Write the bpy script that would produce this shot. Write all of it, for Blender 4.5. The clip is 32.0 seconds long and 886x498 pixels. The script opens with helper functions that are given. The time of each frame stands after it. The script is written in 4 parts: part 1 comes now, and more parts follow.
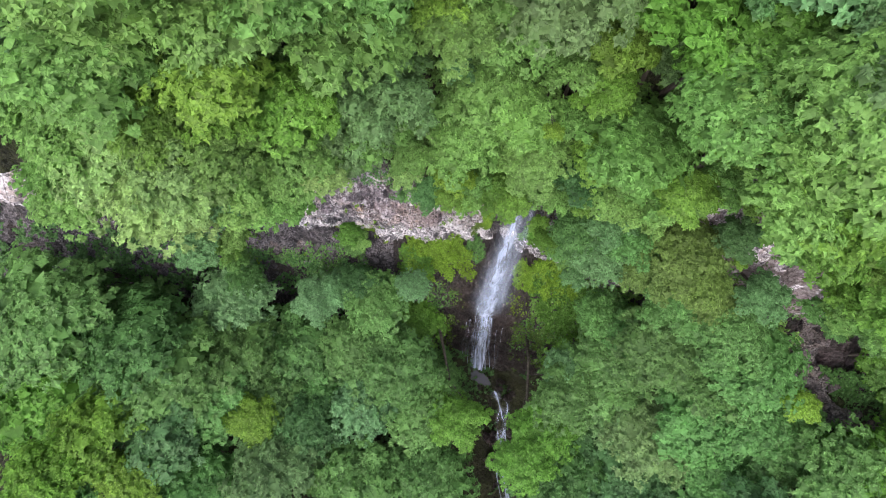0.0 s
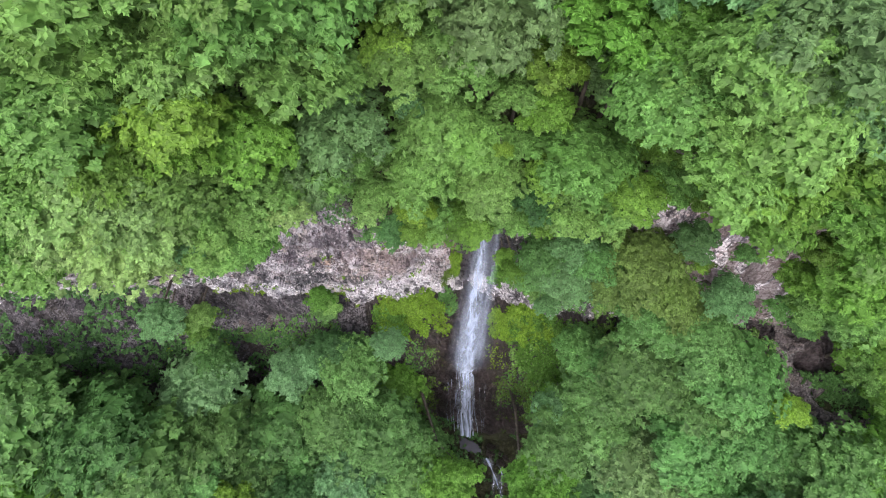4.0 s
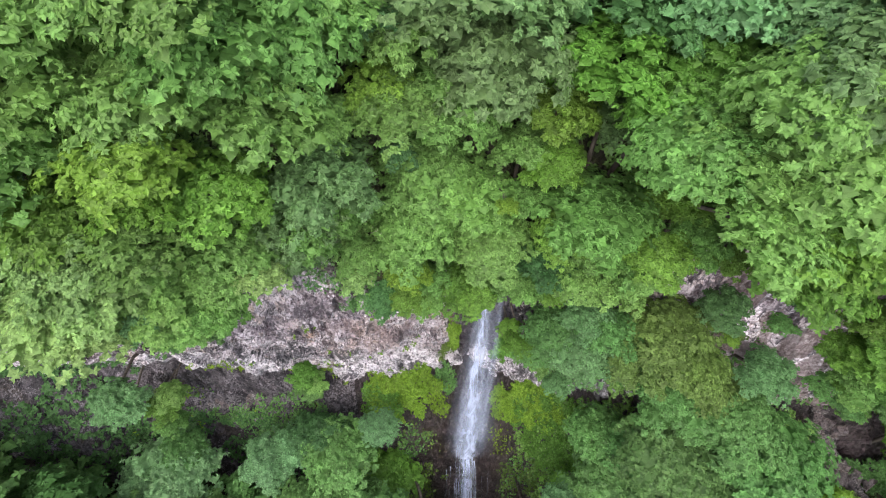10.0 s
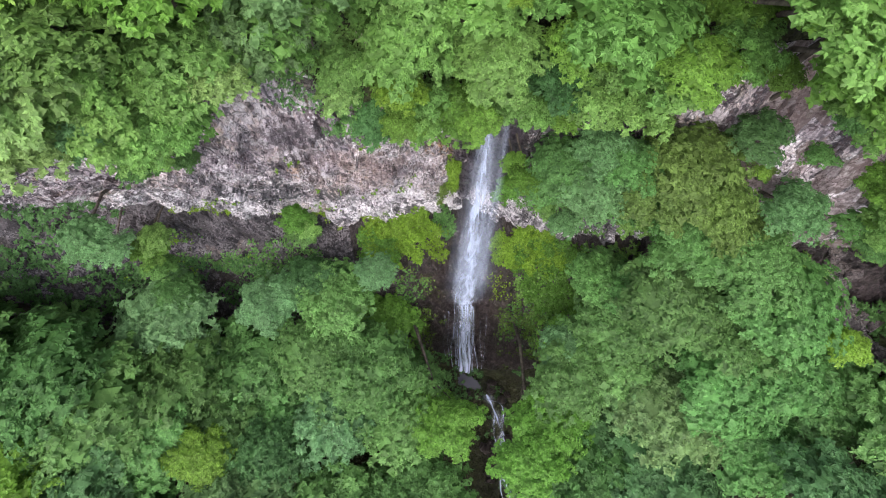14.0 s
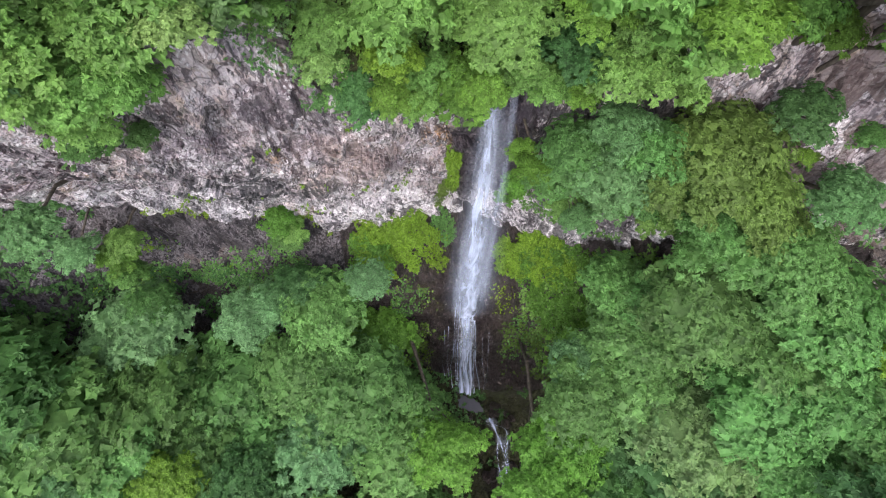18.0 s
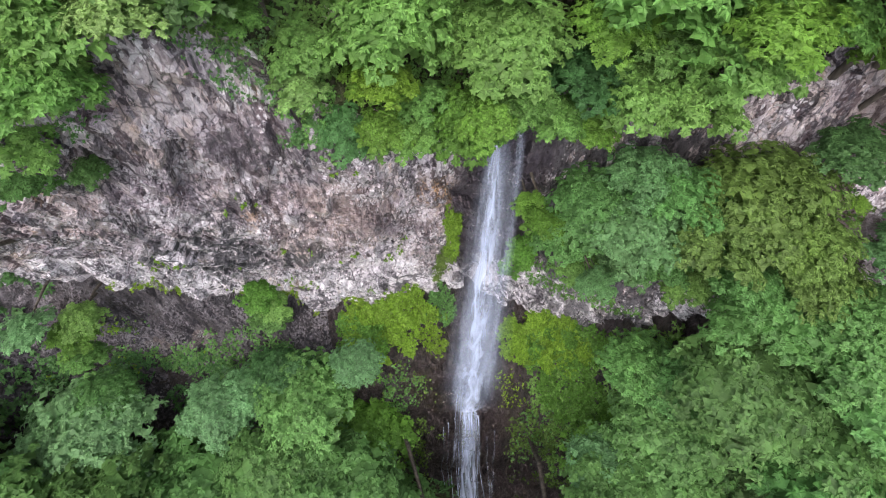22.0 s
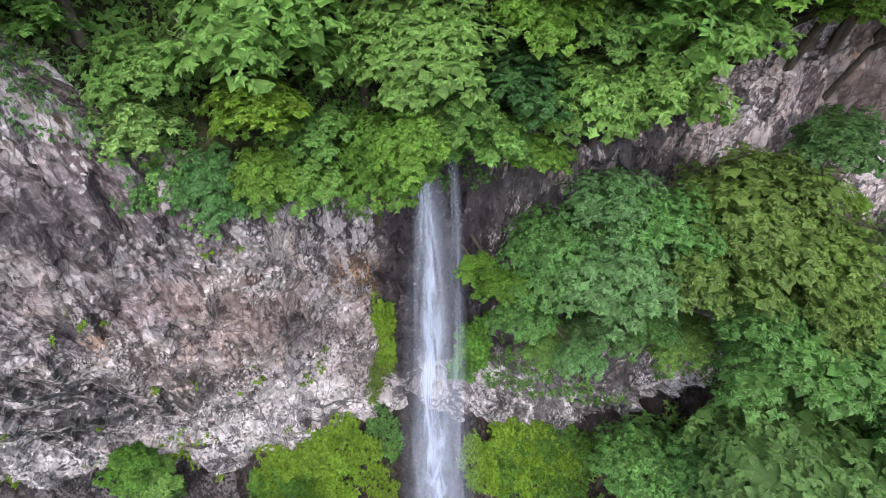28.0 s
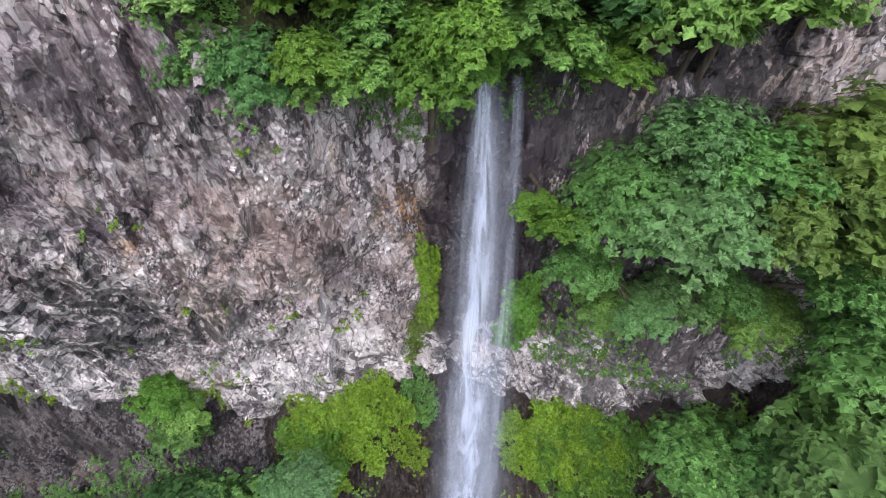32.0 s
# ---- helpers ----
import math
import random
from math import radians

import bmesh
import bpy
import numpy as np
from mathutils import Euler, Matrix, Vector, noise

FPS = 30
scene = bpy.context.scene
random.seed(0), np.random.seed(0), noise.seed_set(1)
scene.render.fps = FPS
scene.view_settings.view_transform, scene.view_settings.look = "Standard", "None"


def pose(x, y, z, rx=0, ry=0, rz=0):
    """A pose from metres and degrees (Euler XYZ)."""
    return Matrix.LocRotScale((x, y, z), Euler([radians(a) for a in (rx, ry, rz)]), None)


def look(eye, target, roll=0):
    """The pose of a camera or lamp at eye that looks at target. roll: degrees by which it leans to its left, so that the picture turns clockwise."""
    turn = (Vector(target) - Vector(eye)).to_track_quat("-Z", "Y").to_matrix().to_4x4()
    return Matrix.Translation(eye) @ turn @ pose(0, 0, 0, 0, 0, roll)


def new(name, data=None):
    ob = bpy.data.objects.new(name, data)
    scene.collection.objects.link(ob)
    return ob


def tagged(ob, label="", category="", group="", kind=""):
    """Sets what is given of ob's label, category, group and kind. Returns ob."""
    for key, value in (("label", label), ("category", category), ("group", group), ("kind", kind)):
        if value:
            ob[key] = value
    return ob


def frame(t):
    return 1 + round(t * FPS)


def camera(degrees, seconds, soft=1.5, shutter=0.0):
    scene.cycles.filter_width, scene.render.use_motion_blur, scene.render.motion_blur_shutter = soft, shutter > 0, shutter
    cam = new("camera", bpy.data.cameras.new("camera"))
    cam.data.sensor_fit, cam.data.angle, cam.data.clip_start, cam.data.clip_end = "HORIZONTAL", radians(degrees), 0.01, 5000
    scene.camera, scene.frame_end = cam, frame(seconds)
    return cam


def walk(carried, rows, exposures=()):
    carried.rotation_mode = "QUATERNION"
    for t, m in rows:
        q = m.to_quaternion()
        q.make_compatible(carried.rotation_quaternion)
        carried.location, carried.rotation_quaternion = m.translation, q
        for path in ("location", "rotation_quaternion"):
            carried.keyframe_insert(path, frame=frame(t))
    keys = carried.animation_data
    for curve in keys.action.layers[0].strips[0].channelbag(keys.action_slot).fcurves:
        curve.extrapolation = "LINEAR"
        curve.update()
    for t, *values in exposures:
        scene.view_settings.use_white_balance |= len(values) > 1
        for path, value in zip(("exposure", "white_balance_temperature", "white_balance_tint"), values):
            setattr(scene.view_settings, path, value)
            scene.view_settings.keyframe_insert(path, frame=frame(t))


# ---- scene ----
cam = camera(78.7, 32.0, soft=1.1)
PATH = [
    (0, (0.221, 0.212, 58.049), (0.223, 0.96, 56.194), 0.5),
    (0.5, (0.304, -0.61, 57.381), (0.317, 0.141, 55.528), 0.3),
    (1, (0.349, -1.43, 56.769), (0.386, -0.673, 54.918), 0.1),
    (1.5, (0.38, -2.213, 56.507), (0.441, -1.428, 54.669), -0.1),
    (2, (0.313, -2.859, 56.441), (0.394, -2.028, 54.623), -0.1),
    (2.5, (0.301, -3.373, 56.394), (0.396, -2.487, 54.603), -0.1),
    (4.5, (0.229, -4.4, 56.333), (0.361, -3.294, 54.672), -0.1),
    (5, (0.202, -4.273, 56.344), (0.343, -3.113, 54.721), -0.1),
    (5.5, (0.221, -3.865, 56.351), (0.37, -2.655, 54.766), -0.0),
    (6, (0.247, -3.337, 56.044), (0.403, -2.08, 54.497), -0.0),
    (6.5, (0.331, -2.774, 55.647), (0.486, -1.513, 54.101), -0.0),
    (7, (0.364, -2.431, 55.303), (0.521, -1.172, 53.757), 0.0),
    (7.5, (0.41, -2.228, 54.927), (0.568, -0.97, 53.381), 0.1),
    (8, (0.49, -2.103, 54.482), (0.647, -0.844, 52.936), 0.0),
    (8.5, (0.537, -2.023, 53.963), (0.694, -0.763, 52.418), 0.0),
    (9, (0.601, -1.99, 53.429), (0.756, -0.728, 51.884), -0.0),
    (9.5, (0.664, -1.94, 52.847), (0.819, -0.677, 51.304), -0.0),
    (10, (0.7, -1.869, 52.257), (0.854, -0.608, 50.712), -0.0),
    (10.5, (0.699, -1.833, 51.671), (0.852, -0.582, 50.118), 0.0),
    (11, (0.696, -1.756, 51.098), (0.847, -0.533, 49.522), 0.1),
    (11.5, (0.778, -1.657, 50.541), (0.916, -0.508, 48.91), 0.0),
    (12, (0.84, -1.624, 49.922), (0.968, -0.553, 48.238), 0.0),
    (12.5, (0.866, -1.567, 49.299), (0.988, -0.559, 47.576), 0.1),
    (13, (0.882, -1.518, 48.681), (0.997, -0.57, 46.924), 0.2),
    (13.5, (0.85, -1.512, 48.041), (0.959, -0.622, 46.253), 0.2),
    (14, (0.89, -1.495, 47.369), (0.993, -0.654, 45.557), 0.1),
    (14.5, (0.923, -1.438, 46.765), (1.027, -0.598, 44.954), 0.1),
    (16.5, (1.061, -1.203, 44.156), (1.164, -0.361, 42.345), -0.0),
    (17, (1.043, -1.105, 43.55), (1.147, -0.263, 41.738), -0.0),
    (17.5, (1.01, -1.036, 42.871), (1.118, -0.167, 41.073), 0.1),
    (18, (1.026, -0.989, 42.231), (1.14, -0.067, 40.459), 0.1),
    (18.5, (1.014, -0.922, 41.602), (1.136, 0.049, 39.858), 0.2),
    (19, (1.039, -0.833, 40.947), (1.168, 0.185, 39.23), 0.2),
    (19.5, (1.052, -0.775, 40.267), (1.187, 0.285, 38.577), 0.2),
    (20, (1.053, -0.732, 39.592), (1.193, 0.369, 37.928), 0.2),
    (20.5, (1.052, -0.679, 38.891), (1.198, 0.46, 37.253), 0.3),
    (21, (1.114, -0.616, 38.194), (1.262, 0.56, 36.583), 0.1),
    (21.5, (1.146, -0.585, 37.475), (1.297, 0.627, 35.891), 0.2),
    (22, (1.197, -0.496, 36.783), (1.35, 0.745, 35.222), 0.0),
    (22.5, (1.092, -0.409, 36.103), (1.258, 0.856, 34.563), 0.2),
    (23, (1.023, -0.299, 35.359), (1.193, 0.963, 33.817), 0.3),
    (23.5, (1.027, -0.192, 34.571), (1.197, 1.073, 33.03), 0.3),
    (24, (1.066, 0.066, 33.832), (1.235, 1.337, 32.296), 0.3),
    (24.5, (1.04, 0.521, 33.178), (1.209, 1.801, 31.651), 0.4),
    (26.5, (1.1, 2.549, 30.824), (1.357, 3.93, 29.4), -0.1),
    (27, (1.234, 2.62, 30.316), (1.577, 4.053, 28.964), -0.6),
    (27.5, (1.345, 2.673, 29.844), (1.763, 4.152, 28.565), -0.8),
    (28, (1.406, 2.701, 29.4), (1.904, 4.22, 28.198), -1.0),
    (28.5, (1.439, 2.669, 28.958), (1.982, 4.175, 27.758), -1.2),
    (29, (1.457, 2.665, 28.523), (2.015, 4.165, 27.324), -1.3),
    (29.5, (1.507, 2.668, 28.068), (2.039, 4.176, 26.867), -1.2),
    (30, (1.516, 2.692, 27.604), (2.009, 4.215, 26.404), -1.0),
    (30.5, (1.522, 2.714, 27.134), (1.997, 4.243, 25.935), -0.9),
    (31, (1.59, 2.734, 26.673), (2.027, 4.273, 25.473), -0.9),
    (31.5, (1.619, 2.771, 26.167), (1.984, 4.33, 24.969), -0.7),
    (32, (1.59, 2.792, 25.729), (1.895, 4.364, 24.531), -0.4),
]
walk(cam, [(t, look(eye, target, roll)) for t, eye, target, roll in PATH], exposures=[(0, 1.24, 6450, 10), (12, 1.31, 6450, 10), (20, 1.29, 6450, 10), (32, 1.17, 6450, 10)])

# ---- light: bright overcast sky ----
world = bpy.data.worlds.new("overcast_sky")
scene.world = world
world.use_nodes = True
wn, wl = world.node_tree.nodes, world.node_tree.links
sky = wn.new("ShaderNodeTexSky")
sky.sky_type, sky.sun_disc = "NISHITA", False
sky.sun_elevation, sky.sun_rotation = radians(48), radians(195)
sky.air_density, sky.dust_density = 1.0, 4.0
pale = wn.new("ShaderNodeHueSaturation")
pale.inputs["Saturation"].default_value = 0.62
wl.new(sky.outputs["Color"], pale.inputs["Color"])
wl.new(pale.outputs["Color"], wn["Background"].inputs["Color"])
wn["Background"].inputs["Strength"].default_value = 0.15

sun = new("sun", bpy.data.lights.new("sun", "SUN"))
sun.data.energy, sun.data.angle, sun.data.color = 0.95, radians(100), (1.0, 0.985, 0.96)
sun.matrix_world = look((0, 0, 0), (0.2, 0.64, -0.74))


# ---- noise for shapes ----
def hash01(ix, iy, iz, seed):
    h = (ix * 374761393 + iy * 668265263 + iz * 2147483647 + seed * 974634257).astype(np.int64) & 0xFFFFFFFF
    h = ((h ^ (h >> 13)) * 1274126177) & 0xFFFFFFFF
    h = ((h ^ (h >> 16)) * 2246822519) & 0xFFFFFFFF
    return ((h ^ (h >> 15)) & 0xFFFFFF) / float(0xFFFFFF)


def vnoise(p, seed=0):
    """Smooth noise of points p (N, 3), from -1 to 1."""
    i = np.floor(p).astype(np.int64)
    w = p - i
    w = w * w * (3 - 2 * w)
    total = 0
    for dx in (0, 1):
        for dy in (0, 1):
            for dz in (0, 1):
                k = (w[:, 0] if dx else 1 - w[:, 0]) * (w[:, 1] if dy else 1 - w[:, 1]) * (w[:, 2] if dz else 1 - w[:, 2])
                total = total + k * hash01(i[:, 0] + dx, i[:, 1] + dy, i[:, 2] + dz, seed)
    return 2 * total - 1


def fbm(p, octaves=4, seed=0):
    total, a = 0, 1.0
    for o in range(octaves):
        total = total + a * vnoise(p * 2.0 ** o, seed + o)
        a *= 0.5
    return total


def blocks(p, seed=0):
    """Faceted cells: each block steps in or out and leans its own way."""
    i = np.floor(p).astype(np.int64)
    best = np.full(len(p), 1e9)
    out = np.zeros(len(p))
    for dx in (-1, 0, 1):
        for dy in (-1, 0, 1):
            for dz in (-1, 0, 1):
                c = i + np.array((dx, dy, dz))
                r = [hash01(c[:, 0], c[:, 1], c[:, 2], seed + k) for k in range(6)]
                d = p - (c + np.stack(r[:3], 1))
                m = np.abs(d).max(1) + 0.25 * np.abs(d).sum(1)
                near = m < best
                value = (r[3] - 0.5) * 1.3 + (r[4] - 0.5) * 1.6 * d[:, 0] + (r[5] - 0.4) * 1.3 * d[:, 2]
                out = np.where(near, value, out)
                best = np.where(near, m, best)
    return out


# ---- materials ----
def material(name, rough=0.8):
    m = bpy.data.materials.new(name)
    m.use_nodes = True
    n, l = m.node_tree.nodes, m.node_tree.links
    b = n["Principled BSDF"]
    b.inputs["Roughness"].default_value = rough
    return m, n, l, b


def mixed(n, l, fac, a, b):
    """Colour a to colour b by fac; each may be a socket or a colour."""
    m = n.new("ShaderNodeMix")
    m.data_type = "RGBA"
    for s, v in ((0, fac), (6, a), (7, b)):
        if hasattr(v, "is_linked"):
            l.new(v, m.inputs[s])
        else:
            m.inputs[s].default_value = v if s == 0 else (*v, 1)
    return m.outputs[2]


def grain(n, l, scale, lo, hi, stretch=(1, 1, 1), detail=6.0, turn=(0, 0, 0), ragged=0.5):
    """Noise at a real size, spread between lo and hi to 0..1."""
    tc, mp, tx, rg = n.new("ShaderNodeTexCoord"), n.new("ShaderNodeMapping"), n.new("ShaderNodeTexNoise"), n.new("ShaderNodeMapRange")
    mp.vector_type = "TEXTURE"
    mp.inputs["Scale"].default_value, mp.inputs["Rotation"].default_value = [1 / k for k in stretch], turn
    tx.inputs["Scale"].default_value, tx.inputs["Detail"].default_value = scale, detail
    rg.inputs["From Min"].default_value, rg.inputs["From Max"].default_value = lo, hi
    tx.inputs["Roughness"].default_value = ragged
    l.new(tc.outputs["Object"], mp.inputs["Vector"])
    l.new(mp.outputs["Vector"], tx.inputs["Vector"])
    l.new(tx.outputs["Fac"], rg.inputs["Value"])
    return rg.outputs["Result"]


def bumped(n, l, b, height, strength, distance):
    bp = n.new("ShaderNodeBump")
    bp.inputs["Strength"].default_value, bp.inputs["Distance"].default_value = strength, distance
    l.new(height, bp.inputs["Height"])
    l.new(bp.outputs["Normal"], b.inputs["Normal"])


def times(n, l, a, k):
    m = n.new("ShaderNodeMath")
    m.operation = "MULTIPLY"
    l.new(a, m.inputs[0])
    if hasattr(k, "is_linked"):
        l.new(k, m.inputs[1])
    else:
        m.inputs[1].default_value = k
    return m.outputs[0]


def layer(n, l, lo, hi, wobble):
    """A rock layer: 1 below height lo, 0 above height hi, with a wavy edge."""
    g, sp, ad, rg = n.new("ShaderNodeNewGeometry"), n.new("ShaderNodeSeparateXYZ"), n.new("ShaderNodeMath"), n.new("ShaderNodeMapRange")
    ad.operation, ad.inputs[1].default_value = "MULTIPLY_ADD", wobble
    l.new(g.outputs["Position"], sp.inputs["Vector"])
    l.new(grain(n, l, 0.22, 0.3, 0.7), ad.inputs[0])
    l.new(sp.outputs["Z"], ad.inputs[2])
    rg.inputs["From Min"].default_value, rg.inputs["From Max"].default_value = lo, hi
    rg.inputs["To Min"].default_value, rg.inputs["To Max"].default_value = 1, 0
    l.new(ad.outputs[0], rg.inputs["Value"])
    return rg.outputs["Result"]


def cells(n, l, scale, stretch, turn):
    """Angular pieces of broken rock at a real size: the texture's place, and the Voronoi node."""
    tc, mp, no, ad, vo = (n.new("ShaderNode" + k) for k in ("TexCoord", "Mapping", "TexNoise", "VectorMath", "TexVoronoi"))
    mp.vector_type = "TEXTURE"
    mp.inputs["Scale"].default_value, mp.inputs["Rotation"].default_value = [1 / k for k in stretch], turn
    no.inputs["Scale"].default_value, no.inputs["Detail"].default_value = 1.2 * scale, 3
    ad.operation, ad.inputs[1].default_value = "MULTIPLY_ADD", (0.12 / scale,) * 3
    l.new(tc.outputs["Object"], no.inputs["Vector"])
    l.new(no.outputs["Color"], ad.inputs[0])
    l.new(tc.outputs["Object"], ad.inputs[2])
    l.new(ad.outputs[0], mp.inputs["Vector"])
    l.new(mp.outputs["Vector"], vo.inputs["Vector"])
    vo.inputs["Scale"].default_value = scale
    return mp.outputs["Vector"], vo


def cracks(n, l, scale, stretch, turn, width):
    """The joints between pieces."""
    _, vo = cells(n, l, scale, stretch, turn)
    vo.feature = "DISTANCE_TO_EDGE"
    rg = n.new("ShaderNodeMapRange")
    rg.inputs["From Min"].default_value, rg.inputs["From Max"].default_value = width, 0.0
    l.new(vo.outputs["Distance"], rg.inputs["Value"])
    return rg.outputs["Result"]


def scatter(n, l, scale, stretch, turn, share, drift=0.9, patch=0.3, soft=0.04):
    """Single pieces picked out: about that share of them, thick in some patches and rare in others."""
    _, vo = cells(n, l, scale, stretch, turn)
    sp, ad, rg = n.new("ShaderNodeSeparateColor"), n.new("ShaderNodeMath"), n.new("ShaderNodeMapRange")
    l.new(vo.outputs["Color"], sp.inputs["Color"])
    ad.operation, ad.inputs[1].default_value = "MULTIPLY_ADD", drift
    l.new(grain(n, l, patch, 0.3, 0.7, (1, 1, 0.8), 5, turn), ad.inputs[0])
    l.new(sp.outputs["Red"], ad.inputs[2])
    at = 1 - share + drift * 0.5
    rg.inputs["From Min"].default_value, rg.inputs["From Max"].default_value = at, at + soft
    l.new(ad.outputs[0], rg.inputs["Value"])
    return rg.outputs["Result"]


def facets(n, l, scale, stretch, turn, depth):
    """Height of flat broken faces, each leaning its own way."""
    v, vo = cells(n, l, scale, stretch, turn)
    d, c, dot, rg = (n.new("ShaderNode" + k) for k in ("VectorMath", "VectorMath", "VectorMath", "Math"))
    d.operation = c.operation = "SUBTRACT"
    l.new(v, d.inputs[0])
    l.new(vo.outputs["Position"], d.inputs[1])
    l.new(vo.outputs["Color"], c.inputs[0])
    c.inputs[1].default_value = (0.5, 0.5, 0.5)
    dot.operation = "DOT_PRODUCT"
    l.new(d.outputs[0], dot.inputs[0])
    l.new(c.outputs[0], dot.inputs[1])
    rg.operation, rg.inputs[1].default_value = "MULTIPLY", depth
    l.new(dot.outputs["Value"], rg.inputs[0])
    return rg.outputs[0]


def wet_stain(n, l, x0, x1, edge):
    """Where water runs over the rock: between x0 and x1, with a ragged edge."""
    g, sp, ad, ctr, ab, rg = (n.new("ShaderNode" + k) for k in ("NewGeometry", "SeparateXYZ", "Math", "Math", "Math", "MapRange"))
    l.new(g.outputs["Position"], sp.inputs["Vector"])
    ad.operation, ad.inputs[1].default_value = "MULTIPLY_ADD", edge
    l.new(grain(n, l, 0.5, 0.3, 0.7, (1, 1, 0.4)), ad.inputs[0])
    l.new(sp.outputs["X"], ad.inputs[2])
    ctr.operation, ctr.inputs[1].default_value = "SUBTRACT", (x0 + x1) / 2 + edge / 2
    l.new(ad.outputs[0], ctr.inputs[0])
    ab.operation = "ABSOLUTE"
    l.new(ctr.outputs[0], ab.inputs[0])
    rg.inputs["From Min"].default_value, rg.inputs["From Max"].default_value = (x1 - x0) / 2 - 0.5, (x1 - x0) / 2 + 0.3
    rg.inputs["To Min"].default_value, rg.inputs["To Max"].default_value = 1, 0
    l.new(ab.outputs[0], rg.inputs["Value"])
    return rg.outputs["Result"]


def stain(n, l, at, radius):
    """A patch of mineral colour round a place on the rock, with a ragged edge."""
    g, ds, ad, rg = n.new("ShaderNodeNewGeometry"), n.new("ShaderNodeVectorMath"), n.new("ShaderNodeMath"), n.new("ShaderNodeMapRange")
    ds.operation, ds.inputs[1].default_value = "DISTANCE", at
    l.new(g.outputs["Position"], ds.inputs[0])
    ad.operation, ad.inputs[1].default_value = "MULTIPLY_ADD", radius * 1.4
    l.new(grain(n, l, 0.9, 0.25, 0.75, (1, 1, 0.6), 8), ad.inputs[0])
    l.new(ds.outputs["Value"], ad.inputs[2])
    rg.inputs["From Min"].default_value, rg.inputs["From Max"].default_value = radius * 1.2, radius * 1.75
    rg.inputs["To Min"].default_value, rg.inputs["To Max"].default_value = 1, 0
    l.new(ad.outputs[0], rg.inputs["Value"])
    return rg.outputs["Result"]


def rock_material(name, dark, mid, light, tan, rough, banded):
    """Fractured rock: leaning slabs and pale flakes, dark fissures down the face, ragged cracks."""
    m, n, l, b = material(name, rough)
    tilt = (0.08, -0.1, 0.1)
    slab, sliver = (1.3, 1.3, 0.5), (2.0, 2.0, 0.42)

    def over(c, mask, k, colour):
        return mixed(n, l, times(n, l, mask, k), c, colour)

    def both(a, b2):
        return times(n, l, a, b2)

    flake = tuple(0.45 * p + 0.55 * q for p, q in zip(mid, light))
    shade = tuple(0.55 * p + 0.45 * q for p, q in zip(mid, dark))
    c = mixed(n, l, grain(n, l, 0.28, 0.4, 0.6, (1, 1, 0.7)), mid, tan)
    # broken slabs of several sizes, each with its own shade
    c = over(c, scatter(n, l, 0.4, slab, (0.1, 0.1, 0.4), 0.3), 0.55, shade)
    c = over(c, scatter(n, l, 0.55, slab, (0.2, -0.15, 0.9), 0.35), 0.4, flake)
    c = over(c, scatter(n, l, 1.0, slab, tilt, 0.28), 0.35, flake)
    c = over(c, scatter(n, l, 1.4, sliver, (0.1, -0.05, 0.7), 0.25), 0.6, shade)
    plain = 1.0
    if banded:
        # smooth pale pinkish slabs, mauve rock, long maroon-black fissures down the face
        c = over(c, stain(n, l, (-2.0, 22.8, 11.5), 5.0), 0.45, (0.52, 0.42, 0.395))
        c = over(c, grain(n, l, 0.16, 0.5, 0.56, (1.1, 1.1, 0.8), 9, tilt, 0.55), 0.5, (0.50, 0.41, 0.385))
        c = over(c, grain(n, l, 0.17, 0.53, 0.58, (1.0, 1.0, 0.7), 10, (0.4, -0.3, 0.3), 0.58), 0.55, (0.2, 0.16, 0.19))
        c = over(c, stain(n, l, (-5.0, 20.2, 20.0), 3.2), 0.7, (0.2, 0.165, 0.19))
        c = over(c, grain(n, l, 0.45, 0.56, 0.58, (2.2, 2.2, 0.26), 9, tilt, 0.55), 0.9, (0.06, 0.036, 0.044))
        c = over(c, both(stain(n, l, (-6.0, 20.7, 17.0), 2.6), grain(n, l, 0.8, 0.52, 0.55, (1.8, 1.8, 0.26), 9, tilt, 0.55)), 0.9, (0.06, 0.034, 0.042))
        c = over(c, stain(n, l, (-13.5, 24.6, 6.5), 6.0), 0.6, light)
        for at in ((-15.0, 26.4, 2.6), (-19.5, 27.2, 3.4), (-24.0, 27.6, 4.0), (-29.0, 27.6, 4.6)):
            c = over(c, stain(n, l, at, 2.9), 0.85, light)
        band = layer(n, l, 3.6, 5.2, 4.4)
        c = over(c, stain(n, l, (-1.5, 25.2, 3.6), 4.6), 0.75, (0.82, 0.77, 0.81))
        c = over(c, band, 0.88, (0.84, 0.80, 0.86))
        lens = both(scatter(n, l, 2.2, (0.7, 0.7, 1.6), (0, 0.45, 0), 0.3, 1.2, 0.3), band)
        c = over(c, lens, 0.85, (0.06, 0.055, 0.068))
        inv = n.new("ShaderNodeMapRange")
        inv.inputs["To Min"].default_value, inv.inputs["To Max"].default_value = 1.0, 0.5
        l.new(band, inv.inputs["Value"])
        plain = inv.outputs[0]
        c = over(c, grain(n, l, 0.5, 0.6, 0.68, slab, 9, tilt, 0.62), 0.55, (0.5, 0.34, 0.22))
        c = over(c, both(stain(n, l, (1.6, 23.8, 11.0), 4.5), grain(n, l, 0.7, 0.44, 0.56, sliver, 11, tilt, 0.62)), 0.5, (0.16, 0.115, 0.11))
        c = over(c, both(stain(n, l, (4.0, 24.2, 12.0), 1.8), grain(n, l, 1.3, 0.42, 0.52, sliver, 10, tilt, 0.62)), 0.9, (0.58, 0.33, 0.14))
        dry = n.new("ShaderNodeMath")
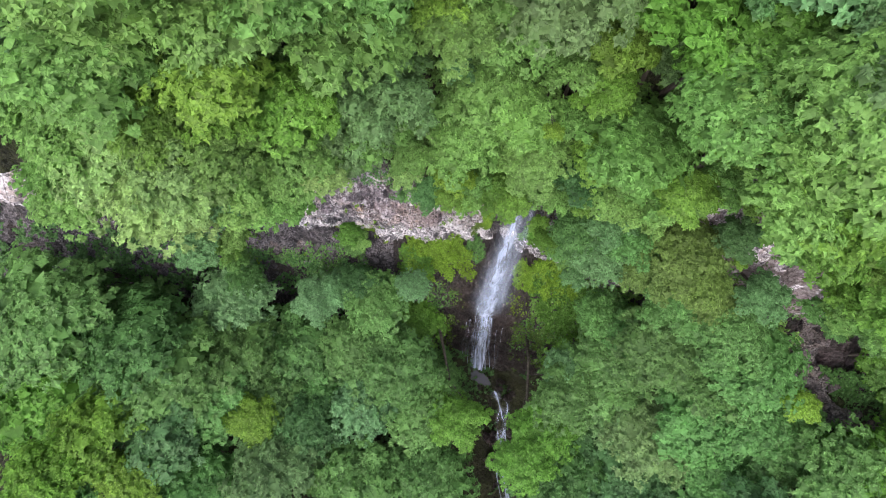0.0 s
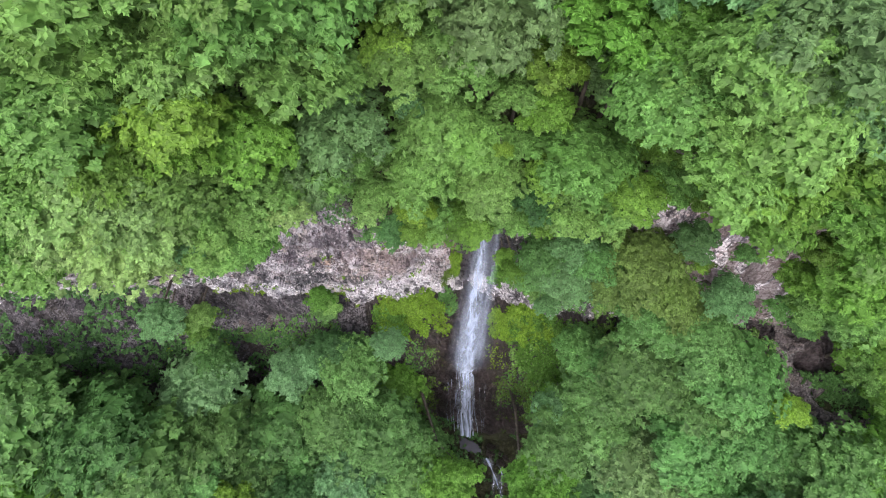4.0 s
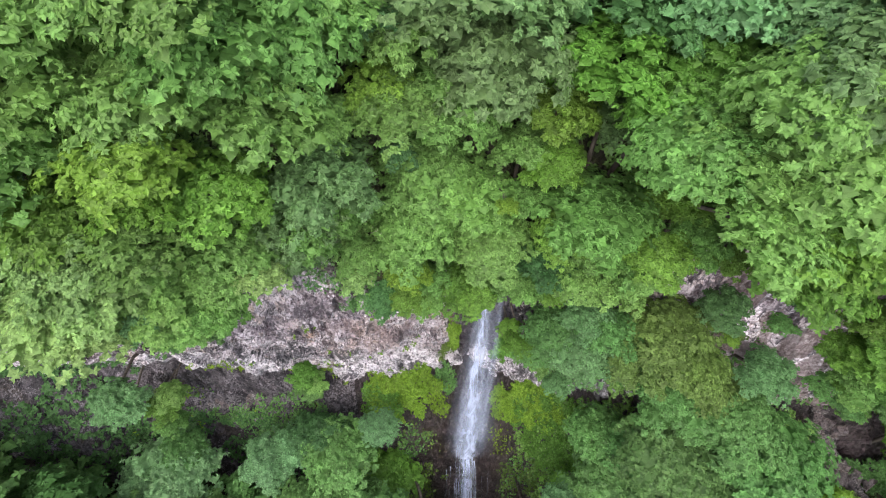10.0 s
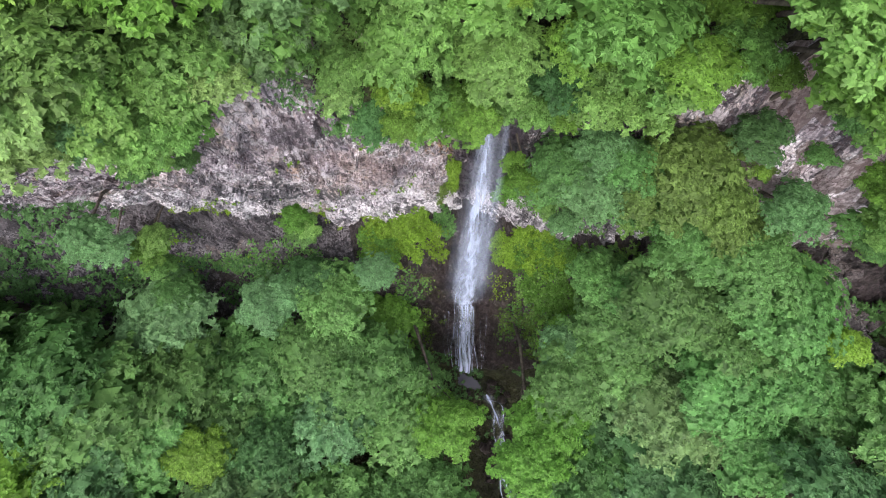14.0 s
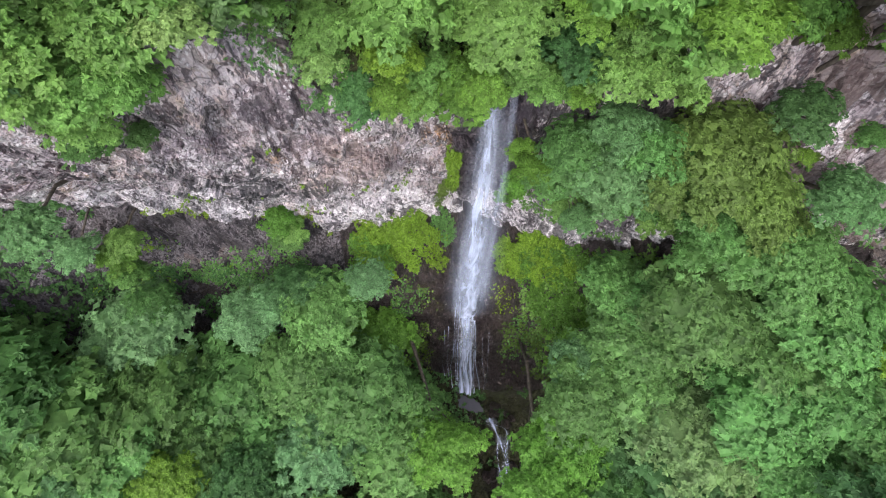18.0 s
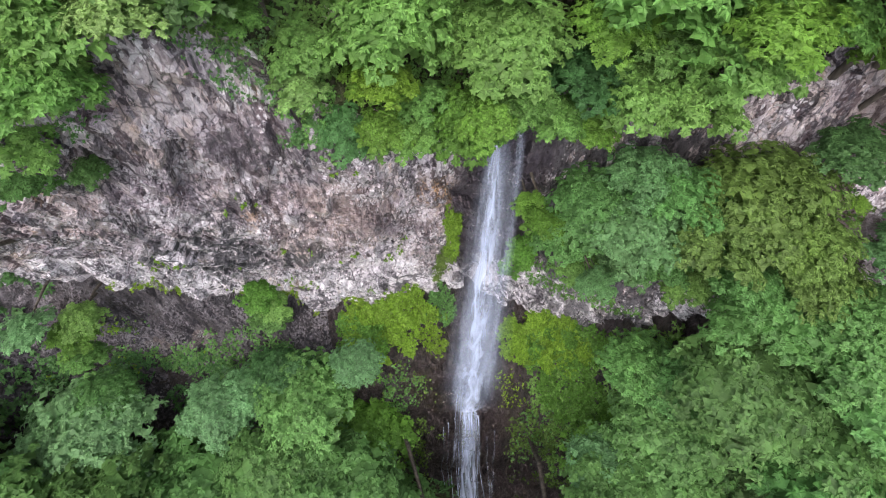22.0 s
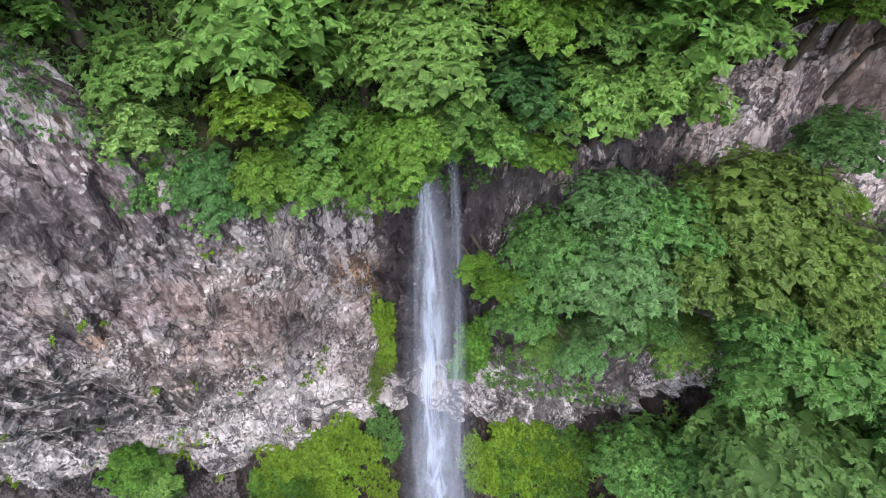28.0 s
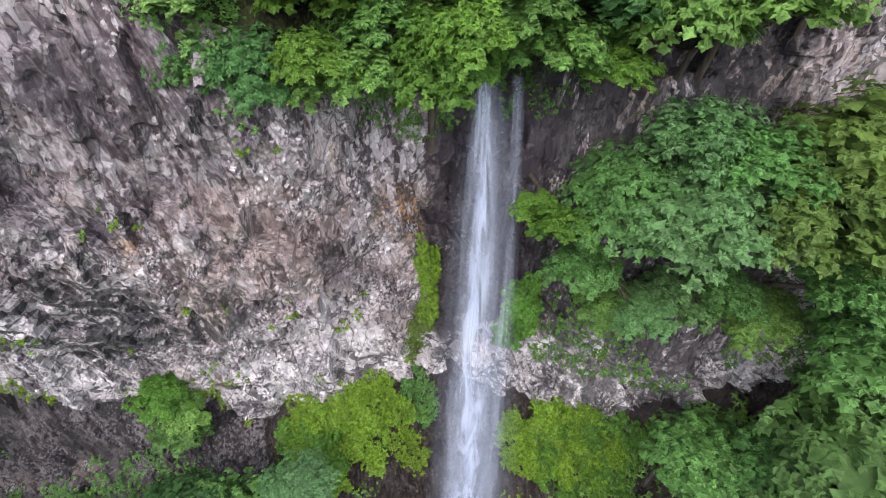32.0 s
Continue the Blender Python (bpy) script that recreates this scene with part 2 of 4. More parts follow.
        dry.operation, dry.inputs[0].default_value = "SUBTRACT", 1.0
        l.new(band, dry.inputs[1])
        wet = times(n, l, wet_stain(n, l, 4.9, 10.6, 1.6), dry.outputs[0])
        rg = n.new("ShaderNodeMapRange")
        rg.inputs["To Min"].default_value, rg.inputs["To Max"].default_value = rough, 0.35
        l.new(wet, rg.inputs["Value"])
        l.new(rg.outputs[0], b.inputs["Roughness"])
    # splinters, flakes, cracks and specks
    c = over(c, times(n, l, scatter(n, l, 1.7, (2.4, 2.4, 0.36), tilt, 0.1, 1.5, 0.3), plain), 0.75, dark)
    c = over(c, times(n, l, scatter(n, l, 3.6, (1.8, 1.8, 0.55), (0.1, -0.15, 0.1), 0.1, 1.5, 0.4), plain), 0.8, dark)
    c = over(c, scatter(n, l, 2.6, slab, (0.3, -0.2, 0.5), 0.12, 1.3, 0.35), 0.6, flake)
    c = over(c, scatter(n, l, 5.5, (1.4, 1.4, 0.7), (0.2, 0.3, 0.1), 0.07, 1.5, 0.4), 0.6, light)
    c = over(c, scatter(n, l, 7.0, (1.4, 1.4, 0.7), (0.3, 0.2, 0.4), 0.08, 1.3, 0.5), 0.5, dark)
    c = over(c, grain(n, l, 7.0, 0.45, 0.62, (1.2, 1.2, 0.8), 6, tilt, 0.65), 0.3, dark)
    c = over(c, grain(n, l, 4.0, 0.5, 0.66, (1.4, 1.4, 0.7), 6, (0.4, 0.2, 0.3), 0.65), 0.35, flake)
    c = over(c, cracks(n, l, 1.0, slab, tilt, 0.03), 0.5, dark)
    c = over(c, cracks(n, l, 0.4, slab, (0.1, 0.1, 0.4), 0.02), 0.8, dark)
    if banded:
        c = over(c, both(stain(n, l, (-12.0, 24.0, 7.5), 6.0), scatter(n, l, 1.6, (0.55, 0.55, 1.9), (0, 0.4, 0), 0.42, 1.0, 0.35)), 0.85, (0.05, 0.05, 0.06))
        c = over(c, both(stain(n, l, (-10.0, 24.0, 7.0), 5.0), scatter(n, l, 3.0, (0.7, 0.7, 1.6), (0, 0.6, 0), 0.35, 1.2, 0.35)), 0.85, (0.05, 0.05, 0.06))
        c = over(c, both(stain(n, l, (-6.0, 24.0, 7.0), 3.5), scatter(n, l, 2.4, sliver, (0.2, 0.1, 0.2), 0.55, 0.8, 0.4)), 0.8, (0.055, 0.053, 0.06))
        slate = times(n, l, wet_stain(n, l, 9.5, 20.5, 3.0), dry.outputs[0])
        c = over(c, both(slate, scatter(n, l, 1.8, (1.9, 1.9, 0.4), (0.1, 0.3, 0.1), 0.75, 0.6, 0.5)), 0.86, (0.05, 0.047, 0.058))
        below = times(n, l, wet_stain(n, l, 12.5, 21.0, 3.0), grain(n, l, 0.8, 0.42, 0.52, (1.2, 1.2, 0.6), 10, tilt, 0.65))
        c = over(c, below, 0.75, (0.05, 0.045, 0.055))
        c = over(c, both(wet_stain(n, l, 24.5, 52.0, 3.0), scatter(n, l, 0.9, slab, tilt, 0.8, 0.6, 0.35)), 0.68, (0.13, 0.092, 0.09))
        c = over(c, stain(n, l, (-2.0, 22.8, 11.5), 5.5), 0.12, (0.47, 0.355, 0.325))
        c = over(c, stain(n, l, (-6.5, 20.5, 19.5), 4.2), 0.22, (0.17, 0.135, 0.16))
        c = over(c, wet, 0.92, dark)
    l.new(c, b.inputs["Base Color"])
    h1, h2 = n.new("ShaderNodeMath"), n.new("ShaderNodeMath")
    h1.operation, h2.operation = "ADD", "MULTIPLY_ADD"
    h2.inputs[1].default_value = 0.12
    l.new(facets(n, l, 1.4, sliver, (0.1, -0.05, 0.7), 0.7), h1.inputs[0])
    l.new(facets(n, l, 3.6, (1.6, 1.6, 0.6), (0.1, -0.15, 0.1), 0.8), h1.inputs[1])
    l.new(grain(n, l, 3.0, 0.25, 0.75, sliver, 8, tilt, 0.6), h2.inputs[0])
    l.new(h1.outputs[0], h2.inputs[2])
    bumped(n, l, b, h2.outputs[0], 0.9, 0.8)
    return m


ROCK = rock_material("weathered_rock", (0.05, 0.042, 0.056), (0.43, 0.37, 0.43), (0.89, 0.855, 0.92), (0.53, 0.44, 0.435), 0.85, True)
GREY = rock_material("grey_rock", (0.03, 0.026, 0.032), (0.15, 0.125, 0.135), (0.40, 0.375, 0.39), (0.17, 0.125, 0.11), 0.9, False)
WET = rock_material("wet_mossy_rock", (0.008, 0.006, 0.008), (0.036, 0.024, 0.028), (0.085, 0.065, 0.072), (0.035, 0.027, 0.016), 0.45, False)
# much darker than the face above, over the whole undercut
UNDERCUT_ROCK = rock_material("dark_undercut_rock", (0.016, 0.014, 0.02), (0.05, 0.042, 0.05), (0.26, 0.235, 0.265), (0.04, 0.03, 0.026), 0.8, False)
SOIL = rock_material("forest_soil", (0.012, 0.012, 0.008), (0.03, 0.03, 0.012), (0.05, 0.06, 0.02), (0.035, 0.045, 0.012), 0.95, False)


def leaflets(n, l, scale):
    """Single small leaves inside a sprig: their shade and their relief."""
    tc, vo, sp = n.new("ShaderNodeTexCoord"), n.new("ShaderNodeTexVoronoi"), n.new("ShaderNodeSeparateColor")
    vo.inputs["Scale"].default_value = scale
    l.new(tc.outputs["Object"], vo.inputs["Vector"])
    l.new(vo.outputs["Color"], sp.inputs["Color"])
    return sp.outputs["Red"], vo.outputs["Distance"]


def leaf_material(name, colour, sheen=0.3):
    m, n, l, b = material(name, 0.55)
    oi, ge, hs, tr, mx = n.new("ShaderNodeObjectInfo"), n.new("ShaderNodeNewGeometry"), n.new("ShaderNodeHueSaturation"), n.new("ShaderNodeBsdfTranslucent"), n.new("ShaderNodeMixShader")
    hue, val, isl = n.new("ShaderNodeMapRange"), n.new("ShaderNodeMapRange"), n.new("ShaderNodeMapRange")
    l.new(oi.outputs["Random"], hue.inputs["Value"])
    hue.inputs["To Min"].default_value, hue.inputs["To Max"].default_value = 0.488, 0.508
    l.new(ge.outputs["Random Per Island"], isl.inputs["Value"])
    isl.inputs["To Min"].default_value, isl.inputs["To Max"].default_value = 0.66, 1.34
    l.new(grain(n, l, 0.6, 0.3, 0.7, detail=2), val.inputs["Value"])
    val.inputs["To Min"].default_value, val.inputs["To Max"].default_value = 0.85, 1.12
    ml, fine = n.new("ShaderNodeMath"), n.new("ShaderNodeMath")
    ml.operation = fine.operation = "MULTIPLY"
    fv = n.new("ShaderNodeMapRange")
    fv.inputs["To Min"].default_value, fv.inputs["To Max"].default_value = 0.88, 1.12
    leaflet = leaflets(n, l, 5.5)
    l.new(leaflet[0], fv.inputs["Value"])
    bumped(n, l, b, leaflet[1], 0.4, 0.05)
    l.new(isl.outputs[0], fine.inputs[0])
    l.new(fv.outputs[0], fine.inputs[1])
    l.new(fine.outputs[0], ml.inputs[0])
    l.new(val.outputs[0], ml.inputs[1])
    own = n.new("ShaderNodeMapRange")
    own.inputs["To Min"].default_value, own.inputs["To Max"].default_value = 0.8, 1.2
    sh = n.new("ShaderNodeMath")
    sh.operation = "FRACT"
    l.new(times(n, l, oi.outputs["Random"], 7.31), sh.inputs[0])
    l.new(sh.outputs[0], own.inputs["Value"])
    hs.inputs["Color"].default_value = (0.91 * colour[0], 0.91 * colour[1], 1.05 * colour[2], 1)
    l.new(hue.outputs[0], hs.inputs["Hue"])
    l.new(times(n, l, ml.outputs[0], own.outputs[0]), hs.inputs["Value"])
    l.new(hs.outputs["Color"], b.inputs["Base Color"])
    l.new(hs.outputs["Color"], tr.inputs["Color"])
    b.inputs["Specular IOR Level"].default_value = sheen
    mx.inputs[0].default_value = 0.45
    l.new(b.outputs[0], mx.inputs[1])
    l.new(tr.outputs[0], mx.inputs[2])
    l.new(mx.outputs[0], n["Material Output"].inputs["Surface"])
    return m


LEAF = {
    "G": leaf_material("green_leaf", (0.165, 0.325, 0.07)),
    "F": leaf_material("deep_green_leaf", (0.122, 0.265, 0.066)),
    "B": leaf_material("bright_green_leaf", (0.135, 0.285, 0.04)),
    "L": leaf_material("lime_leaf", (0.165, 0.31, 0.04)),
    "K": leaf_material("yellow_leaf", (0.21, 0.375, 0.045)),
    "T": leaf_material("blue_green_leaf", (0.135, 0.275, 0.092)),
    "O": leaf_material("olive_leaf", (0.15, 0.265, 0.085)),
    "Y": leaf_material("yellowish_green_leaf", (0.15, 0.24, 0.05)),
    # T's blue-green made brighter, standing in for light the low trees lack
    "S": leaf_material("brightened_blue_green_leaf", (0.16, 0.315, 0.118)),
    "D": leaf_material("dark_green_leaf", (0.085, 0.195, 0.055)),
    "P": leaf_material("pale_green_leaf", (0.22, 0.36, 0.10)),
    "M": leaf_material("mossy_herb_leaf", (0.225, 0.375, 0.034)),
}
WORDS = {"G": "fresh green", "F": "deep green", "B": "bright green", "L": "lime green", "K": "yellowing", "T": "blue-green", "S": "brightened blue-green", "O": "dull olive", "Y": "yellowish green", "D": "dark green", "P": "pale silvery green"}

BARK, bn, bl, bb = material("bark", 0.9)
bl.new(mixed(bn, bl, grain(bn, bl, 4, 0.35, 0.65, (1, 1, 0.2)), (0.035, 0.028, 0.022), (0.12, 0.10, 0.085)), bb.inputs["Base Color"])
bumped(bn, bl, bb, grain(bn, bl, 9, 0.3, 0.7, (1, 1, 0.15)), 0.6, 0.03)


def water_material(name, dense, thin, across, start=1.0, fade=False, along_scale=3.0):
    """White falling water: streaks that let the rock show between them; u runs across, v along the fall."""
    m, n, l, b = material(name, 0.35)
    b.inputs["Base Color"].default_value = (0.6, 0.68, 0.9, 1)
    b.inputs["Specular IOR Level"].default_value = 0.3
    uv, mp, tx = n.new("ShaderNodeUVMap"), n.new("ShaderNodeMapping"), n.new("ShaderNodeTexNoise")
    uv.uv_map = "flow"
    mp.inputs["Scale"].default_value = (across, along_scale, 1)
    tx.inputs["Scale"].default_value, tx.inputs["Detail"].default_value, tx.inputs["Distortion"].default_value = 1.0, 5.0, 0.9
    l.new(uv.outputs["UV"], mp.inputs["Vector"])
    l.new(mp.outputs["Vector"], tx.inputs["Vector"])
    sp, ed, rg, mu = n.new("ShaderNodeSeparateXYZ"), n.new("ShaderNodeFloatCurve"), n.new("ShaderNodeMapRange"), n.new("ShaderNodeMath")
    l.new(uv.outputs["UV"], sp.inputs["Vector"])
    c = ed.mapping.curves[0]
    c.points[0].location, c.points[1].location = (0, 0), (1, 0)
    c.points.new(0.2, 0.42), c.points.new(0.5, 1.0), c.points.new(0.8, 0.42)
    ed.mapping.update()
    l.new(sp.outputs["X"], ed.inputs["Value"])
    rg.inputs["From Min"].default_value, rg.inputs["From Max"].default_value = 0.35, 0.66
    rg.inputs["To Min"].default_value, rg.inputs["To Max"].default_value = thin, dense
    l.new(tx.outputs["Fac"], rg.inputs["Value"])
    mu.operation = "MULTIPLY"
    l.new(rg.outputs[0], mu.inputs[0])
    l.new(ed.outputs[0], mu.inputs[1])
    along, last = n.new("ShaderNodeMapRange"), n.new("ShaderNodeMath")
    along.inputs["To Min"].default_value, along.inputs["To Max"].default_value = start, 1.0
    l.new(sp.outputs["Y"], along.inputs["Value"])
    last.operation = "MULTIPLY"
    l.new(mu.outputs[0], last.inputs[0])
    l.new(along.outputs[0], last.inputs[1])
    alpha = last.outputs[0]
    if fade:
        end = n.new("ShaderNodeMapRange")
        end.inputs["From Min"].default_value, end.inputs["From Max"].default_value = 0.78, 1.0
        end.inputs["To Min"].default_value, end.inputs["To Max"].default_value = 1.0, 0.0
        l.new(sp.outputs["Y"], end.inputs["Value"])
        alpha = times(n, l, alpha, end.outputs[0])
    l.new(alpha, b.inputs["Alpha"])
    return m


WATER = water_material("white_water", 0.95, 0.1, 4.5, 0.62, False, 9.0)
SLIDE = water_material("sliding_white_water", 0.95, 0.2, 3, 0.75)
CORE = water_material("core_water", 0.85, 0.1, 3, 0.3, False, 9.0)
VEIL = water_material("water_veil", 0.4, 0.03, 6, 0.6, True, 4.0)
SPRAY = water_material("fine_spray", 0.3, 0.05, 2, 0.25, True)
FOAM = water_material("water_trickle", 0.8, 0.05, 3)
POOL, pn, pl, pb = material("dark_pool_water", 0.12)
pb.inputs["Base Color"].default_value = (0.09, 0.09, 0.115, 1)
bumped(pn, pl, pb, grain(pn, pl, 3, 0.3, 0.7), 0.3, 0.05)


# ---- making meshes ----
def linked(name, verts, faces, mat, parent=None, smooth=False, label=""):
    me = bpy.data.meshes.new(name)
    me.from_pydata(verts, [], faces)
    me.materials.append(mat)
    if smooth:
        me.shade_smooth()
    ob = new(name, me)
    ob.parent = parent
    return tagged(ob, label)


def part(name, mesh, parent, m=None, label=""):
    ob = new(name, mesh)
    ob.parent = parent
    if m is not None:
        ob.matrix_basis = m
    return tagged(ob, label)


# ---- the lie of the land: a cross-section for every x ----
def lie(x, xs, vs):
    return np.interp(x, xs, vs)


def section(x):
    """Knots (y, z) of the land's cross-section at x, from an added back slope through the valley up to the hill."""
    xs = (-70, -30, -12, 0, 8, 14, 20, 30, 40, 70)
    foot_y = lie(x, xs, (24, 22, 20, 18, 15, 13, 12, 10, 8, 0))
    foot_z = lie(x, xs, (-10, -18, -23, -30, -34, -30, -20, -9, -1, 8))
    bx = (-70, -30, -20, -12, -8, -5, 0, 4, 8, 12, 16, 20, 30, 70)
    base_y = lie(x, bx, (30, 28.4, 28, 27.4, 27, 26.8, 26.3, 26, 25.8, 25.4, 23.4, 20.8, 16.5, 6))
    base_z = lie(x, bx, (3, 1.2, 0.2, -1.8, -3.6, -4.4, -2.2, -1, -3, -5, -5.4, -1, 3, 10))
    base_z = base_z + 0.5 * np.sin(1.25 * x) + 0.22 * np.sin(2.9 * x + 1)
    lx = (-70, -30, -14, -9, -5, -3, 0, 4, 7, 9, 12, 16, 20, 25, 30, 70)
    lip_z = lie(x, lx, (24, 22, 22.5, 27, 24.5, 20.4, 18.8, 18.2, 18.4, 19.2, 18.6, 17.4, 18.8, 22, 24, 30))
    yx = (-70, -30, -14, -9, -5, 0, 3, 6, 9, 12, 15, 18, 22, 25, 30, 70)
    lip_y = lie(x, yx, (20, 19.2, 18.6, 19.4, 20, 20.8, 21.8, 21.9, 22.4, 23.2, 22.4, 21.6, 20.4, 19.6, 17, 8))
    mid_y = lie(x, yx, (25, 23.5, 22.6, 22.3, 22.3, 23.6, 24.4, 24.7, 24.6, 23.6, 22.2, 20.6, 18.6, 17.4, 15, 7))
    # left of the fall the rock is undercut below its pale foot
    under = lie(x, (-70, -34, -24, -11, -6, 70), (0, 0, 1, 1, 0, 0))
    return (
        # first knot: unseen slope behind the camera, added to hold back sky light
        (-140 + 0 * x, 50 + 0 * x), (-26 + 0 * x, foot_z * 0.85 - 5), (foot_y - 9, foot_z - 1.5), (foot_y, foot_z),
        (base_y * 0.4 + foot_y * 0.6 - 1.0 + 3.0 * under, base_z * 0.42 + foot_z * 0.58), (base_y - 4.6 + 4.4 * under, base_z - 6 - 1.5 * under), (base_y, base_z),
        (base_y - 1.0, base_z + 5), (mid_y, base_z * 0.5 + lip_z * 0.5 + 1), (lip_y, lip_z),
        (lip_y + 3.2, lip_z + 5), (lip_y + 9, lip_z + 16), (lip_y + 24, lip_z + 30), (lip_y + 120, lip_z + 90),
    )


def land(x, s):
    """Points on the land for arrays x and s; s counts the knots of the cross-section."""
    k = section(x)
    y, z = np.zeros_like(x), np.zeros_like(x)
    i = np.clip(np.floor(s).astype(int), 0, len(k) - 2)
    w = s - i
    for j in range(len(k) - 1):
        here = i == j
        y[here] = (k[j][0] * (1 - w) + k[j + 1][0] * w)[here]
        z[here] = (k[j][1] * (1 - w) + k[j + 1][1] * w)[here]
    return y, z


def relief(x, y, z, s):
    """How far the rock stands out towards the valley."""
    p = np.stack((x, y, z), 1)
    low = fbm(p * 0.11, 3, 5) * 0.6
    lean = np.stack((x + 0.1 * (z - 8) + 0.35 * vnoise(p * 0.35, 9), y, z), 1)
    big = blocks(lean * np.array((0.3, 0.24, 0.15)), 11) * 0.95
    small = blocks(lean * np.array((0.9, 0.7, 0.33)), 23) * 0.5
    small = small + blocks(lean * np.array((2.3, 1.8, 1.0)), 57) * 0.2
    fine = fbm(p * np.array((2.6, 2.6, 1.7)), 3, 31) * 0.04
    rocky = (0.55 + 0.45 * np.clip((s - 5.6) / 0.5, 0, 1)) * np.clip((s - 3.0) / 0.5, 0, 1) * np.clip((9.6 - s) / 0.45, 0, 1)
    return low + rocky * (big + small + fine) + (1 - rocky) * fbm(p * 0.4, 3, 41) * 0.4


def sheet(name, xs, ss, mat, label, category):
    X, S = np.meshgrid(xs, ss)
    x, s = X.ravel(), S.ravel()
    y, z = land(x, s)
    d = relief(x, y, z, s)
    flat = np.clip(s - 9.2, 0, 1) + np.clip(3.2 - s, 0, 1)
    y = y - d * np.clip(1 - flat, 0, 1)
    z = z + d * np.clip(flat, 0, 1) + d * 0.15
    nx, ns = len(xs), len(ss)
    a = (np.arange(ns - 1)[:, None] * nx + np.arange(nx - 1)[None, :]).ravel()
    faces = np.stack((a, a + 1, a + 1 + nx, a + nx), 1)
    ob = linked(name, np.stack((x, y, z), 1).tolist(), faces.tolist(), mat)
    return tagged(ob, label, category, kind="structure")


XFINE = np.concatenate((np.linspace(-300, -71, 24), np.arange(-70, -46, 0.6), np.arange(-46, -20, 0.35), np.arange(-20, 25, 0.115), np.arange(25, 46, 0.35), np.arange(46, 70, 0.6), np.linspace(71, 300, 24)))
XCOARSE = np.concatenate((np.linspace(-300, -51, 30), np.arange(-50, 50, 0.6), np.linspace(51, 300, 30)))
sheet("ground", XCOARSE, np.linspace(0, 3.2, 60), SOIL, "dark forest floor of the ravine under the trees, with an added unseen slope behind", "ground")
SPLIT = int(np.searchsorted(XFINE, -6.0))
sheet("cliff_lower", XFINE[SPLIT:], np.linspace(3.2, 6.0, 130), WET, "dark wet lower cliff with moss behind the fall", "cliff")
sheet("cliff_undercut", XFINE[:SPLIT + 1], np.linspace(3.2, 6.0, 130), UNDERCUT_ROCK, "dark rock undercut below the pale band", "cliff")
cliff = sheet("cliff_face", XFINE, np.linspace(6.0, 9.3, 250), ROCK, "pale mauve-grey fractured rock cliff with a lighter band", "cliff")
sheet("hillside", XCOARSE, np.linspace(9.3, 13, 60), SOIL, "steep forested hillside soil above the cliff", "ground")


# ---- trees ----
def pad(rng, centre, normal, size, verts, faces):
    """The inner foliage of a bough: one ragged patch, mostly hidden by the leaves in front of it."""
    n = Vector(normal).normalized()
    u = n.orthogonal().normalized()
    v = n.cross(u)
    a0 = rng.uniform(0, 6.28)
    k = len(verts)
    c = Vector(centre)
    for t in range(8):
        a = a0 + math.pi * (t + rng.uniform(-0.35, 0.35)) / 4
        verts.append(c + (u * math.cos(a) + v * math.sin(a)) * size * (rng.uniform(0.85, 1.15) if t % 2 else rng.uniform(0.5, 0.7)) - n * (size * rng.uniform(0.0, 0.3)))
    faces.append(tuple(range(k, k + 8)))


def sprig(rng, centre, normal, size, verts, faces):
    """A twig end: a fan of pointed leaves round it, each folded along its rib and drooping at its tip."""
    n = Vector(normal).normalized()
    u = n.orthogonal().normalized()
    v = n.cross(u)
    a0 = rng.uniform(0, 6.28)
    c = Vector(centre)
    tips = rng.choice((4, 5, 5))
    for t in range(tips):
        a = a0 + 2 * math.pi * (t + rng.uniform(-0.35, 0.35)) / tips
        d = u * math.cos(a) + v * math.sin(a)
        w = n.cross(d)
        lift = n * (size * rng.uniform(-0.12, 0.3))
        long, wide = size * rng.uniform(1.0, 1.6), size * rng.uniform(0.29, 0.42)
        o = c - d * (size * 0.12) + lift
        k = len(verts)
        verts.append(o)
        verts.append(o + d * (long * 0.5) + w * wide - n * (size * 0.08))
        verts.append(o + d * long - n * (size * rng.uniform(0.1, 0.55)))
        verts.append(o + d * (long * 0.5) - w * wide - n * (size * 0.08))
        faces.append((k, k + 1, k + 2, k + 3))


def sprigs(rng, centre, normal, size, count, spread, verts, faces):
    n = Vector(normal).normalized()
    u = n.orthogonal().normalized()
    v = n.cross(u)
    for _ in range(count):
        a, r = rng.uniform(0, 6.28), spread * math.sqrt(rng.random())
        at = Vector(centre) + (u * math.cos(a) + v * math.sin(a)) * r - n * (0.3 * r * r / spread) + n * rng.uniform(-0.08, 0.08)
        nrm = n + Vector((rng.uniform(-0.16, 0.16), rng.uniform(-0.16, 0.16), rng.uniform(-0.05, 0.15)))
        sprig(rng, at, nrm, size * rng.uniform(0.75, 1.25), verts, faces)


